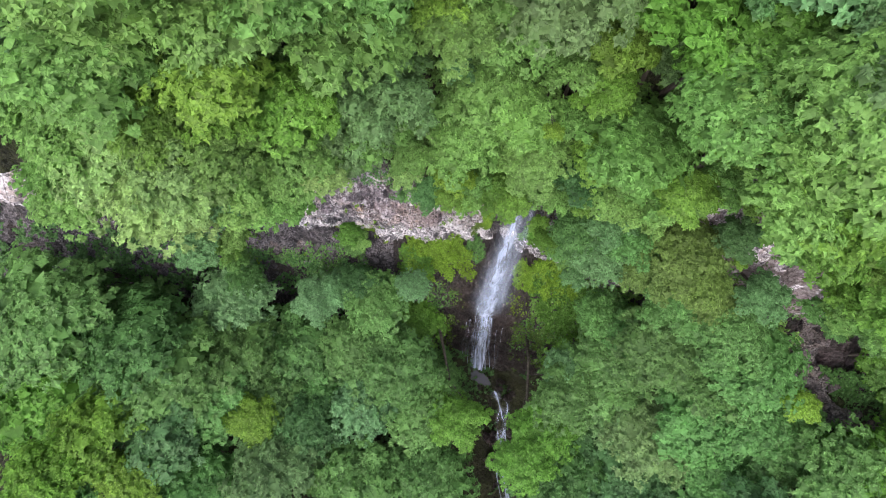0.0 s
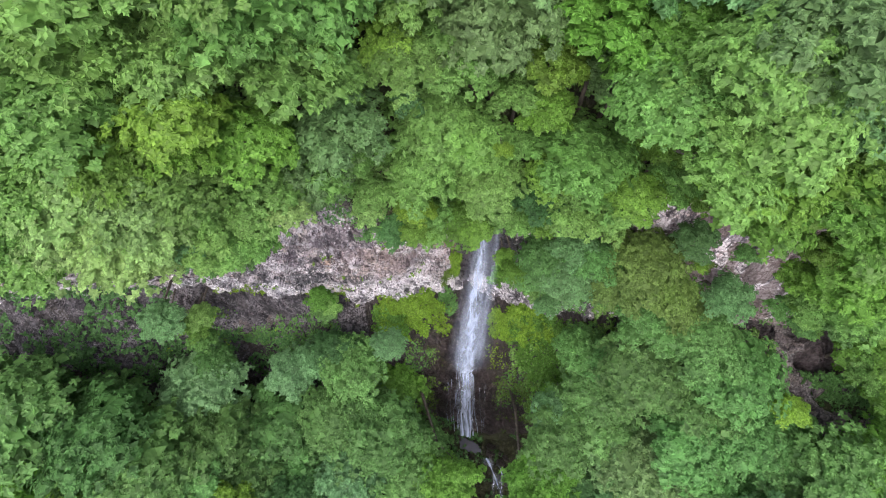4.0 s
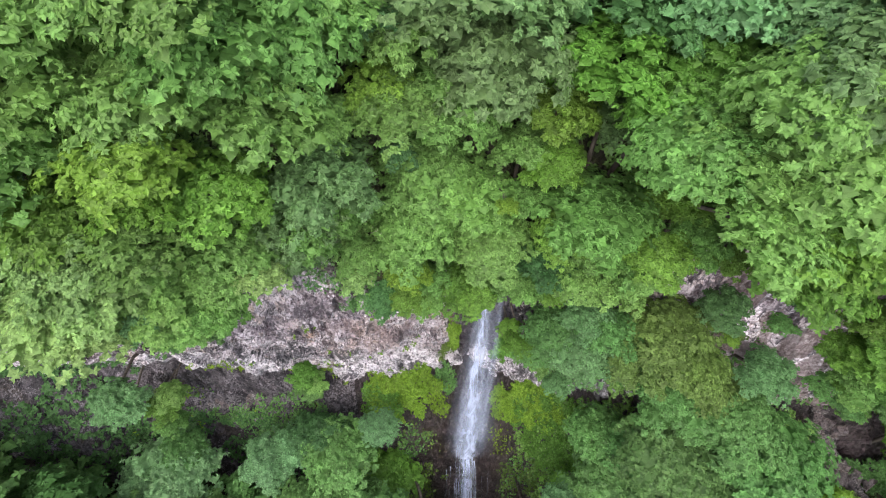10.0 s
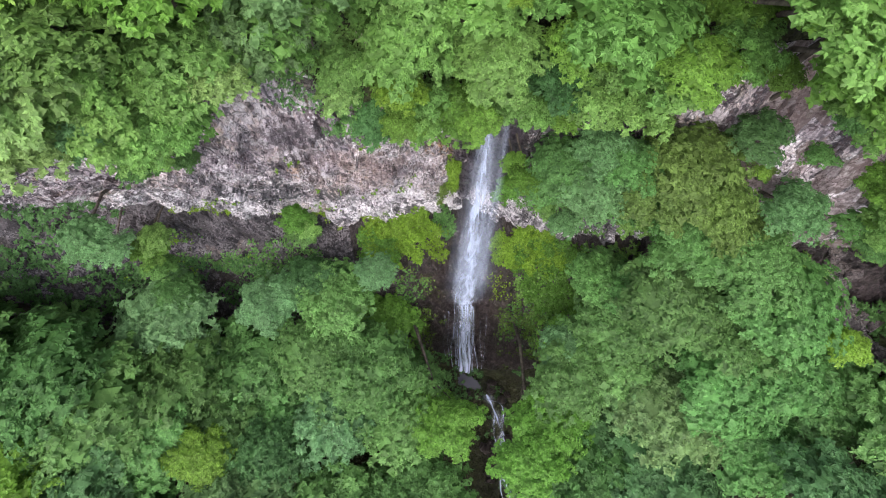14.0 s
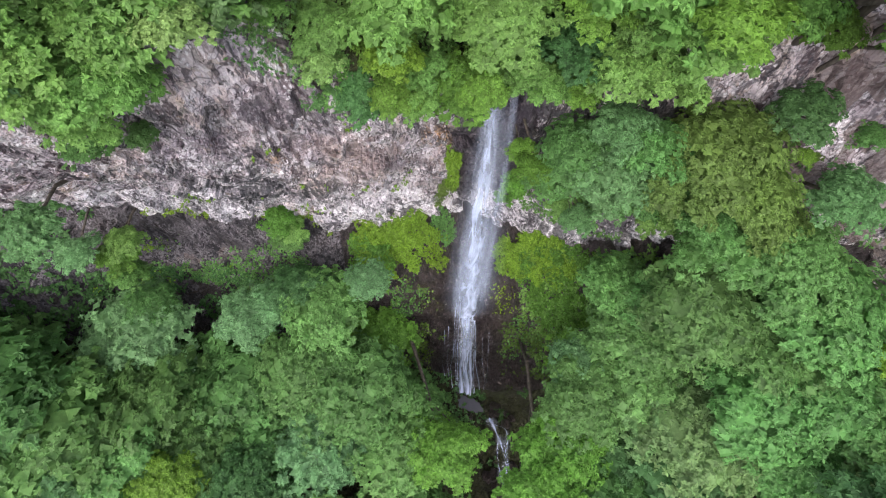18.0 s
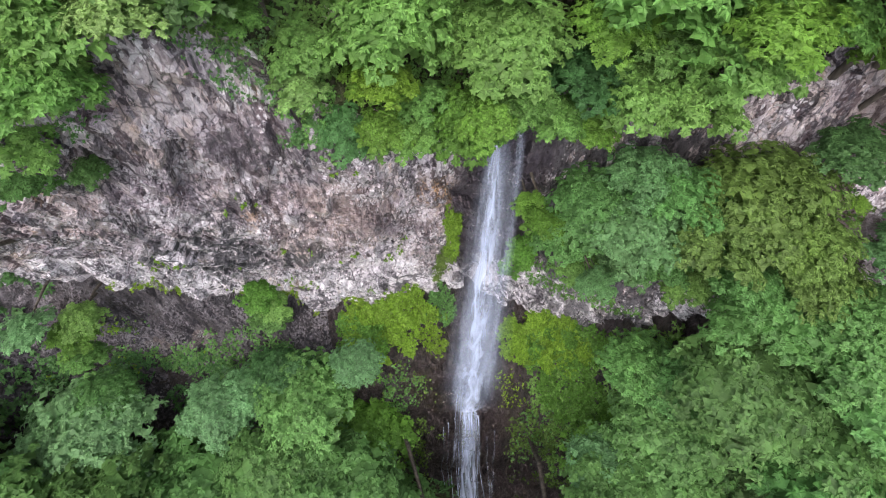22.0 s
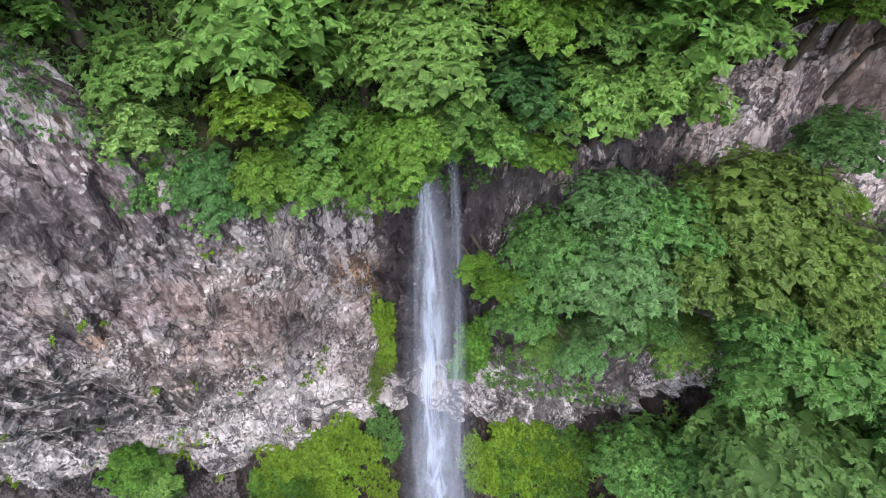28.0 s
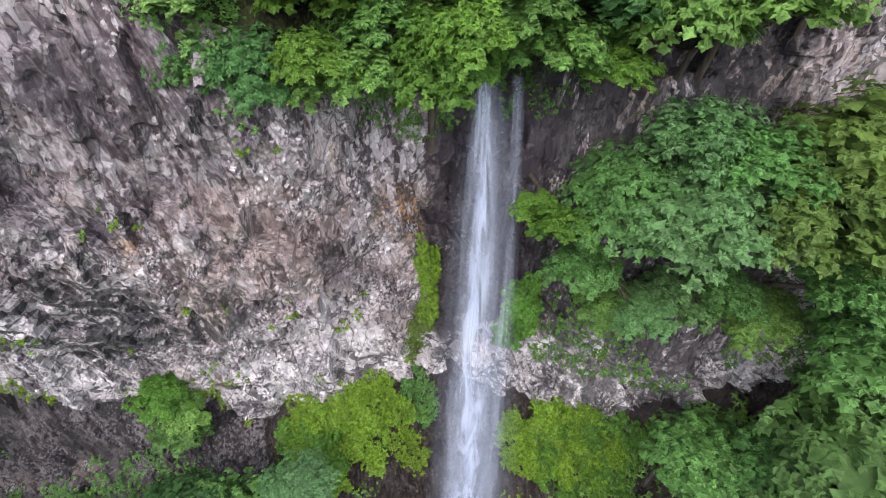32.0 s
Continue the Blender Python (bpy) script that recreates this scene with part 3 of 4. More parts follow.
def crown_mesh(name, seed, leaf, lobes, sprays, per, flat, droop):
    """A crown of four metres' radius: domed boughs that carry leaf sprays in tiers, with gaps between."""
    rng = random.Random(seed)
    verts, faces = [], []
    R = 4.0
    for i in range(lobes):
        up = 1 - 1.35 * (i + 0.5) / lobes
        a = i * 2.39996 + rng.uniform(-0.5, 0.5)
        h = math.sqrt(max(0, 1 - up * up))
        d = Vector((h * math.cos(a), h * math.sin(a), up))
        c = d * R * rng.uniform(0.5, 0.84)
        c.z *= flat
        rl = R * rng.uniform(0.18, 0.33)
        out = Vector((d.x, d.y, 0.0))
        # the bough's dome leans outwards, and is longer that way
        side = Vector((-d.y, d.x, 0.0))
        for j in range(4):
            e = Vector((rng.uniform(-1, 1), rng.uniform(-1, 1), rng.uniform(-0.5, 0.3)))
            pad(rng, c * 0.8 + e * rl * 0.5, Vector((0, 0, 1)) + d * 0.6, 0.8, verts, faces)
        for j in range(sprays):
            t = (j + 0.5) / sprays
            w = j * 2.39996 + seed + i
            zz = 1 - 1.15 * t
            hh = math.sqrt(max(0.0, 1 - zz * zz))
            e = Vector((hh * math.cos(w), hh * math.sin(w), zz))
            k = rng.uniform(0.86, 1.12)
            at = c + Vector((e.x, e.y, e.z * 0.55)) * rl * k + out * (0.25 * rl * e.dot(d)) - Vector((0, 0, 0.35 * rl * hh * hh))
            nrm = (Vector((0, 0, 0.9)) + e * 0.55 + out * droop * 0.6).normalized()
            pad(rng, at - nrm * 0.3, nrm, 0.2 + leaf * 0.9, verts, faces)
            sprigs(rng, at, nrm, leaf, per, rng.uniform(0.3, 0.55), verts, faces)
    me = bpy.data.meshes.new(name)
    me.from_pydata(verts, [], faces)
    return me


BASE_CROWNS = {
    "broad": [crown_mesh("crown", 10 + i, 0.28, 28, 9, 3, 0.85, 0.5) for i in range(4)],
    "coarse": [crown_mesh("crown", 20 + i, 0.29, 27, 9, 3, 0.8, 0.6) for i in range(4)],
    "fine": [crown_mesh("crown", 30 + i, 0.25, 29, 9, 3, 0.9, 0.3) for i in range(3)],
    "shrub": [crown_mesh("crown", 40 + i, 0.32, 20, 10, 3, 0.8, 0.5) for i in range(4)],
    "near": [crown_mesh("crown", 60 + i, 0.215, 36, 11, 3, 0.85, 0.55) for i in range(3)],
    "large": [crown_mesh("crown", 70 + i, 0.22, 44, 8, 3, 0.8, 0.55) for i in range(3)],
    "back": [crown_mesh("crown", 50 + i, 0.37, 19, 8, 2, 0.85, 0.4) for i in range(3)],
}
HABIT = {"G": "broad", "F": "broad", "B": "coarse", "L": "coarse", "K": "coarse", "T": "broad", "S": "broad", "O": "fine", "Y": "fine", "D": "broad", "P": "fine"}
CROWNS = {}


def crown_of(kind, i, low, back, near, large):
    habit = "large" if large else "near" if near else "back" if back else "shrub" if low else HABIT[kind]
    base = BASE_CROWNS[habit]
    key = (kind, i % len(base), habit)
    if key not in CROWNS:
        me = base[key[1]].copy()
        me.materials.append(LEAF[kind])
        CROWNS[key] = me
    return CROWNS[key]


def tube(verts, faces, a, b, ra, rb, sides=6):
    d = (b - a).normalized()
    u = d.orthogonal().normalized()
    v = d.cross(u)
    k = len(verts)
    for c, r in ((a, ra), (b, rb)):
        for i in range(sides):
            w = 2 * math.pi * i / sides
            verts.append(c + (u * math.cos(w) + v * math.sin(w)) * r)
    for i in range(sides):
        j = (i + 1) % sides
        faces.append((k + i, k + j, k + sides + j, k + sides + i))


GRID_S = np.linspace(1.5, 12.2, 400)


def root(x, y, z):
    """The nearest place on the land to a point."""
    ly, lz = land(np.full(400, float(x)), GRID_S)
    i = int(np.argmin((ly - y) ** 2 + (lz - z) ** 2))
    return Vector((x, ly[i] + 0.3, lz[i] - 0.2))


treerng = random.Random(4)
COUNT = [0]
STANDING = []


def tree(x, y, z, r, kind, back=False):
    """A tree or shrub whose crown's middle is at (x, y, z), rooted on the land below or behind it."""
    COUNT[0] += 1
    STANDING.append((x, y, z, r))
    low = r < 1.7
    foot = root(x, y + 0.3 * r + (0.8 if low else 0.3), z - (0.5 * r if low else 1.2 * r + 2.5))
    if z < 0 and abs(x - 7) < 10 and y < 18:
        foot = root(x + (3.0 if x > 7 else -3.0), y + 1.0, z - 1.2 * r - 2.5)
    top = Vector((x, y, z)) - foot
    ob = new("shrub" if low else "tree")
    ob.location = foot
    what = f"{WORDS[kind]} leafy shrub growing from the rock" if low else f"{WORDS[kind]} broadleaf tree with a layered leafy crown"
    tagged(ob, what, "shrub" if low else "tree", "shrubs on the cliff" if low else "trees of the ravine forest")
    verts, faces = [], []
    bend = Vector((top.x * 0.3, top.y * 0.25, top.z * 0.5))
    thick = 0.055 * r + 0.03
    tube(verts, faces, Vector((0, 0, 0)), bend, thick * 1.25, thick)
    tube(verts, faces, bend, top, thick, thick * 0.5)
    for i in range(5):
        a = i * 2.4 + x
        end = top + Vector((math.cos(a) * 0.62, math.sin(a) * 0.62, 0.25 * math.sin(3 * a))) * r
        start = bend.lerp(top, 0.35 + 0.12 * i)
        tube(verts, faces, start, end, thick * 0.42, thick * 0.12, 5)
    linked("trunk", verts, faces, BARK, ob, True)
    k = r / 4.0 * (1.14 if r < 2.3 else 1.3 if z > 28 else 1.22 if z > 8 else 1.1)
    m = Matrix.Translation(top) @ Euler((treerng.uniform(-0.15, 0.3), treerng.uniform(-0.2, 0.2), treerng.uniform(0, 6.28))).to_matrix().to_4x4() @ Matrix.Diagonal((k * treerng.uniform(0.92, 1.1), k * treerng.uniform(0.92, 1.1), k * treerng.uniform(0.85, 1.05), 1))
    part("crown", crown_of(kind, COUNT[0], r < 2.3, back, not back and (r >= 2.8 or r >= 1.8 and 9 < x < 30 and y > 11 and 3 < z < 19 or r >= 1.8 and y > 19 and z < 27), not back and r >= 3.9 and z < 5), ob, m)


tree(21.7, 17.7, 43.0, 2.0, "P")
tree(-8.4, 21.3, 42.8, 3.2, "G")
tree(-11.1, 21.8, 42.7, 2.5, "G")
tree(-15.3, 22.0, 42.3, 3.6, "G")
tree(22.6, 15.8, 40.9, 2.0, "O")
tree(21.1, 19.8, 40.7, 2.8, "T")
tree(18.8, 23.1, 40.3, 3.2, "T")
tree(-1.3, 26.1, 39.7, 2.4, "G")
tree(21.5, 15.5, 39.6, 3.3, "O")
tree(-15.7, 21.2, 39.2, 3.4, "G")
tree(4.6, 27.3, 39.1, 3.8, "O")
tree(8.2, 26.1, 39.1, 3.1, "O")
tree(-7.5, 23.2, 38.9, 3.5, "G")
tree(-3.7, 24.9, 38.8, 3.3, "G")
tree(19.8, 16.1, 38.7, 2.9, "G")
tree(0.6, 25.2, 38.5, 1.4, "T")
tree(14.6, 27.1, 38.1, 4.2, "D")
tree(17.1, 24.2, 38.1, 3.0, "D")
tree(-11.3, 21.9, 37.5, 3.3, "G")
tree(-17.6, 18.8, 36.7, 3.1, "G")
tree(24.6, 14.6, 36.5, 2.9, "T")
tree(18.9, 21.2, 36.4, 2.9, "B")
tree(-6.7, 22.9, 36.0, 3.7, "G")
tree(22.3, 15.1, 35.8, 3.1, "G")
tree(7.4, 26.0, 35.4, 3.3, "O")
tree(-11.9, 19.1, 35.3, 2.4, "L")
tree(14.6, 24.8, 35.1, 3.4, "B")
tree(16.9, 20.8, 34.5, 2.6, "B")
tree(0.4, 25.2, 34.2, 2.0, "L")
tree(19.1, 17.4, 34.1, 3.2, "G")
tree(16.7, 18.3, 34.0, 2.8, "G")
tree(-12.2, 17.9, 33.7, 2.0, "L")
tree(-15.4, 18.1, 33.3, 2.5, "B")
tree(4.6, 26.2, 32.4, 3.0, "G")
tree(11.4, 24.9, 32.2, 2.3, "L")
tree(19.6, 13.9, 32.1, 2.5, "G")
tree(-8.6, 19.5, 32.1, 2.3, "B")
tree(-15.1, 15.3, 31.9, 2.2, "P")
tree(-12.5, 17.1, 31.9, 2.3, "G")
tree(21.7, 14.2, 31.5, 3.0, "B")
tree(24.9, 14.3, 31.4, 3.5, "B")
tree(-22.1, 19.1, 31.1, 2.5, "G")
tree(26.3, 11.6, 30.9, 2.8, "B")
tree(-14.4, 16.0, 30.6, 2.4, "P")
tree(-3.7, 21.5, 30.5, 3.2, "O")
tree(-20.0, 18.8, 30.1, 3.2, "P")
tree(1.4, 24.7, 29.4, 1.3, "T")
tree(-12.4, 16.9, 29.4, 1.8, "G")
tree(-4.0, 22.6, 29.1, 2.5, "O")
tree(23.0, 14.0, 29.1, 2.7, "B")
tree(11.1, 23.4, 29.0, 2.0, "L")
tree(-9.3, 18.7, 28.5, 2.4, "G")
tree(-15.9, 14.5, 28.5, 1.9, "P")
tree(7.4, 20.4, 28.5, 0.7, "K")
tree(-10.0, 17.2, 28.3, 1.8, "G")
tree(-5.3, 22.1, 28.3, 3.0, "G")
tree(-5.9, 20.5, 28.0, 2.3, "O")
tree(-13.8, 15.8, 28.0, 1.6, "T")
tree(2.8, 25.0, 27.9, 3.2, "G")
tree(-12.0, 16.1, 26.5, 1.9, "G")
tree(-10.8, 17.1, 26.5, 1.7, "G")
tree(5.1, 23.4, 26.3, 3.0, "G")
tree(16.5, 17.3, 26.1, 2.1, "B")
tree(14.0, 21.1, 25.7, 3.7, "G")
tree(-7.2, 17.0, 28.2, 1.25, "P")
tree(-4.4, 21.0, 25.8, 1.1, "G")
tree(-11.0, 19.3, 25.2, 1.0, "F")
tree(-25.6, 19.5, 25.2, 2.8, "G")
tree(1.6, 22.5, 24.7, 2.9, "G")
tree(24.9, 15.0, 25.2, 1.7, "G")
tree(11.6, 20.8, 24.6, 1.9, "B")
tree(16.0, 18.0, 24.1, 2.2, "G")
tree(-2.2, 21.2, 24.0, 1.3, "G")
tree(13.8, 19.7, 24.0, 1.6, "G")
tree(6.6, 21.5, 23.7, 2.5, "G")
tree(4.2, 22.1, 23.1, 1.2, "G")
tree(-13.7, 18.2, 22.9, 1.6, "G")
tree(-12.2, 18.9, 20.3, 0.8, "F")
tree(1.2, 20.2, 22.7, 1.4, "K")
tree(0.7, 21.6, 22.3, 1.5, "L")
tree(-2.8, 21.0, 22.4, 1.35, "P")
tree(15.0, 17.8, 22.1, 1.9, "G")
tree(11.1, 21.3, 21.8, 2.3, "D")
tree(7.0, 21.1, 21.7, 1.2, "G")
tree(13.4, 19.8, 21.4, 2.3, "G")
tree(2.7, 21.1, 21.1, 1.4, "G")
tree(-15.2, 19.0, 19.9, 1.4, "F")
tree(-2.7, 20.5, 20.4, 1.1, "D")
tree(5.0, 20.3, 20.2, 2.0, "B")
tree(-1.1, 20.4, 20.2, 1.4, "D")
tree(9.8, 20.5, 20.0, 1.4, "G")
tree(1.5, 20.5, 19.7, 1.4, "G")
tree(23.6, 17.0, 19.3, 1.7, "D")
tree(32.6, 13.2, 17.8, 1.9, "B")
tree(34.0, 12.6, 14.8, 1.9, "G")
tree(31.4, 13.6, 21.4, 1.6, "B")
tree(27.8, 16.2, 21.2, 0.9, "F")
tree(29.2, 14.8, 12.2, 0.8, "T")
tree(36.6, 13.0, 9.5, 1.6, "F")
tree(38.4, 13.2, 7.0, 1.4, "G")
tree(33.2, 13.6, 12.0, 1.4, "F")
tree(35.0, 13.2, 13.2, 1.6, "B")
tree(31.6, 14.6, 16.8, 1.4, "B")
tree(30.0, 15.8, 20.0, 1.3, "G")
tree(23.2, 18.6, 16.4, 0.9, "F")
tree(19.6, 18.2, 26.0, 1.9, "G")
tree(21.9, 17.4, 24.6, 1.4, "B")
tree(9.3, 24.6, 29.5, 1.9, "G")
tree(9.1, 23.0, 26.2, 1.5, "G")
tree(28.6, 16.2, 17.4, 0.9, "F")
tree(26.6, 17.0, 15.0, 0.7, "Y")
tree(35.6, 12.6, 11.4, 1.3, "G")
tree(20.2, 16.8, 16.9, 2.9, "Y")
tree(14.4, 18.8, 16.9, 2.2, "T")
tree(24.6, 15.8, 16.7, 0.6, "K")
tree(16.1, 17.8, 16.4, 2.2, "F")
tree(26.5, 13.2, 15.8, 2.0, "T")
tree(21.4, 14.8, 15.5, 2.3, "Y")
tree(11.9, 18.9, 14.9, 2.2, "F")
tree(18.0, 16.1, 14.9, 2.6, "Y")
tree(14.1, 17.6, 14.7, 2.5, "T")
tree(9.5, 18.8, 14.0, 1.3, "B")
tree(-21.8, 17.8, 13.8, 1.9, "T")
tree(24.3, 14.4, 12.1, 2.2, "Y")
tree(26.2, 12.5, 11.3, 2.3, "F")
tree(12.5, 16.7, 10.4, 1.1, "T")
tree(20.2, 15.2, 11.8, 2.1, "F")
tree(23.1, 14.2, 9.1, 3.1, "F")
tree(26.6, 11.4, 9.0, 3.5, "F")
tree(29.8, 9.2, 6.4, 4.2, "F")
tree(34.7, 5.9, 4.6, 1.8, "K")
tree(22.7, 11.7, 4.2, 4.6, "F")
tree(-26.4, 23.0, 2.6, 1.6, "S")
tree(38.5, -0.7, 3.5, 4.7, "F")
tree(41.4, 0.1, 3.4, 4.1, "B")
tree(27.2, 9.8, 2.4, 4.9, "F")
tree(-23.6, 24.2, 1.3, 1.5, "G")
tree(-24.6, 23.6, 0.2, 1.5, "B")
tree(-24.4, 22.8, -1.8, 1.6, "G")
tree(20.4, 13.5, 1.4, 2.6, "F")
tree(-43.4, 15.4, 1.2, 6.6, "F")
tree(-10.6, 25.4, 0.4, 1.4, "B")
tree(-9.8, 25.2, -1.0, 1.4, "G")
tree(32.2, 4.9, -0.1, 4.7, "F")
tree(18.1, 15.8, -0.2, 3.1, "F")
tree(35.7, 3.4, -0.5, 4.8, "F")
tree(27.5, 4.7, -1.0, 5.1, "F")
tree(-40.5, -1.2, -1.7, 4.4, "L")
tree(-34.6, 13.2, -1.9, 5.7, "F")
tree(19.8, 12.1, -2.0, 4.0, "F")
tree(-3.2, 20.0, -2.3, 1.8, "S")
tree(14.8, 10.6, -5.4, 2.8, "S")
tree(-9.5, 20.7, -4.4, 2.7, "D")
tree(-37.7, 3.1, -3.5, 4.4, "L")
tree(-13.0, 20.6, -7.2, 2.7, "S")
tree(-15.4, 19.6, -7.4, 3.2, "S")
tree(-7.6, 18.5, -5.0, 3.8, "F")
tree(14.3, 7.5, -5.1, 4.0, "F")
tree(-31.4, 10.4, -5.1, 6.4, "F")
tree(-24.4, 21.6, -6.2, 2.2, "F")
tree(18.9, 9.8, -5.4, 5.2, "F")
tree(23.8, 3.9, -5.5, 5.3, "O")
tree(30.5, 0.1, -5.5, 5.0, "F")
tree(35.7, -0.5, -5.5, 3.9, "O")
tree(-50.0, 13.3, -6.3, 5.9, "F")
tree(21.3, 7.0, -6.6, 4.8, "O")
tree(-26.0, 19.0, -7.6, 4.9, "S")
tree(9.5, 0.7, -6.6, 3.3, "B")
tree(-31.7, 4.0, -7.0, 5.8, "T")
tree(-34.4, -1.3, -7.1, 3.4, "L")
tree(-10.3, 13.7, -7.4, 4.2, "F")
tree(-26.9, 7.2, -7.7, 4.5, "F")
tree(12.3, 4.0, -7.7, 4.1, "B")
tree(-21.9, 5.3, -7.7, 2.8, "K")
tree(-25.1, 11.7, -8.1, 5.7, "F")
tree(-5.4, 11.1, -8.4, 5.8, "F")
tree(2.1, 5.4, -8.9, 3.2, "B")
tree(-19.0, -0.7, -9.1, 4.9, "O")
tree(-15.7, 4.2, -9.2, 3.9, "D")
tree(-48.9, 8.5, -9.6, 8.4, "B")
tree(14.4, -1.7, -10.2, 5.6, "F")
tree(23.0, -1.1, -10.4, 6.5, "T")
tree(-21.2, 7.8, -10.5, 5.1, "F")
tree(-9.3, 7.5, -10.5, 4.3, "S")
tree(-10.2, -1.9, -11.1, 5.6, "F")
tree(-1.9, 6.7, -11.3, 4.9, "F")
tree(17.9, 2.2, -11.4, 5.0, "T")
tree(-19.0, 13.4, -11.5, 5.9, "F")
tree(-16.0, 7.9, -12.0, 4.5, "F")
tree(-1.1, -1.2, -12.3, 5.0, "F")
tree(-29.3, -1.4, -12.6, 5.4, "F")
tree(-16.8, 14.7, 29.1, 2.3, "P")
tree(-21.6, 18.1, 26.6, 2.6, "P")
tree(-12.8, 16.1, 27.9, 2.1, "G")
tree(-10.3, 16.3, 26.3, 1.8, "G")
tree(-14.6, 15.3, 29.5, 1.8, "G")
tree(-24.6, 17.6, 25.2, 2.3, "G")
tree(-23.1, 20.2, 27.6, 2.7, "B")
tree(34.5, 11.8, 20.0, 3.2, "B")
tree(38.5, 10.0, 22.0, 3.5, "B")
tree(37.0, 11.5, 15.5, 3.0, "G")
tree(42.0, 8.5, 16.0, 3.5, "B")
tree(34.0, 13.0, 25.0, 3.0, "G")
tree(44.0, 10.5, 9.0, 3.8, "B")
tree(5.5, 18.9, 21.3, 1.3, "B")
tree(7.7, 19.6, 21.7, 1.2, "G")
tree(46.5, 7.0, 3.5, 4.0, "B")
tree(-10.6, 25.4, -3.0, 1.6, "F")
tree(43.5, 8.6, 5.4, 2.2, "G")
tree(36.0, 14.0, 13.0, 2.1, "G")
tree(39.2, 11.6, 10.5, 2.1, "F")
tree(42.3, 9.4, 8.0, 2.4, "G")
tree(0.9, 24.2, 33.6, 2.2, "G")
tree(1.6, 25.4, 37.2, 2.1, "G")
tree(-3.2, 24.0, 33.2, 2.2, "G")
tree(11.0, 19.6, 10.9, 1.5, "F")
tree(12.9, 19.4, 8.6, 1.4, "G")
tree(15.2, 18.9, 9.0, 1.7, "T")
tree(17.6, 18.2, 9.6, 1.7, "F")
tree(19.6, 17.8, 8.0, 1.6, "G")
tree(8.9, 20.4, 13.8, 0.9, "B")
tree(5.6, 20.0, 20.3, 1.2, "B")
tree(7.9, 20.9, 20.4, 1.2, "G")
tree(2.3, 19.6, 20.0, 1.2, "G")
tree(0.9, 19.8, 20.6, 1.2, "B")
tree(9.2, 19.9, 20.4, 1.3, "G")
tree(11.2, 19.8, 19.6, 1.2, "B")

# trees further back in the forest, that close it between the crowns in front
for i in range(720):
    x = treerng.uniform(-45, 48)
    if i % 2:
        s = treerng.uniform(10.7 if -14 < x < -2 else 9.7, 11.6)
        h, r, fwd = treerng.uniform(2.5, 5), treerng.uniform(2.2, 3.2), 1.5
    else:
        s = treerng.uniform(1.2, 3.0 if x < 2 else 3.8)
        h, r, fwd = treerng.uniform(9, 13), treerng.uniform(3.6, 5.2), 0.0
    ly, lz = land(np.array([x]), np.array([s]))
    y, z = float(ly[0]) - fwd, float(lz[0]) + h
    if i % 2 == 0 and x > 33 and y > 0:
        continue
    if y < -28 or (s < 4 and abs(x - 8) < 8.5 and y > -14) or (s < 4 and -34 < x < -5 and y > 12):
        continue
    if all((x - a) ** 2 + (y - c) ** 2 + (z - d) ** 2 > (0.72 * (r + e)) ** 2 for a, c, d, e in STANDING):
        tree(round(x, 1), round(y, 1), round(z, 1), round(r, 1), treerng.choice("GGGGTBBO" if i % 2 else "FFFTDBO"), y < 3 or abs(x) > 30 or y > 30)


# ---- herbs, creepers and undergrowth on the ground and the rock ----
def cover(name, box, count, size, kind, label, patch=0.0, seed=1, spread=0.42, per=3, peak=None, mound=0.0):
    """Leaves strewn on the land between x0, x1 and s0, s1, in patches."""
    x0, x1, s0, s1 = box
    g = np.random.RandomState(seed)
    x, s = g.uniform(x0, x1, count), g.uniform(s0, s1, count)
    # rounded ends, so that no patch is a rectangle
    e = ((x - (x0 + x1) / 2) / ((x1 - x0) / 2)) ** 2 + ((s - (s0 + s1) / 2) / ((s1 - s0) / 2)) ** 2
    y, z = land(x, s)
    p = np.stack((x, y, z), 1)
    keep = (fbm(p * 0.28, 3, seed + 70) > patch) & (e + 0.8 * vnoise(p * 0.6, seed + 7) < 1.1)
    if peak is not None:
        # hanging patches narrow downwards to a point under peak
        keep &= (s - s0) / (s1 - s0) + 0.18 * vnoise(p * 0.9, seed + 3) > 1.1 * np.abs(x - peak) / (x1 - x0)
    d = relief(x, y, z, s) + mound * np.clip(0.3 + fbm(p * 1.1, 2, seed + 30), 0, 1.2)
    flat = np.clip(s - 9.2, 0, 1) + np.clip(3.2 - s, 0, 1)
    y, z = y - d * np.clip(1 - flat, 0, 1), z + d * np.clip(flat, 0, 1) + d * 0.15
    rng = random.Random(seed)
    verts, faces = [], []
    for i in np.nonzero(keep)[0]:
        nrm = Vector((rng.uniform(-0.8, 0.8), rng.uniform(-1.1, -0.1), 0.8))
        sprigs(rng, (x[i], y[i] - 0.12, z[i] + 0.08 + rng.random() * 0.4), nrm, size * 0.62, per, spread, verts, faces)
    return tagged(linked(name, verts, faces, LEAF[kind]), label, "plants", kind="stuff")


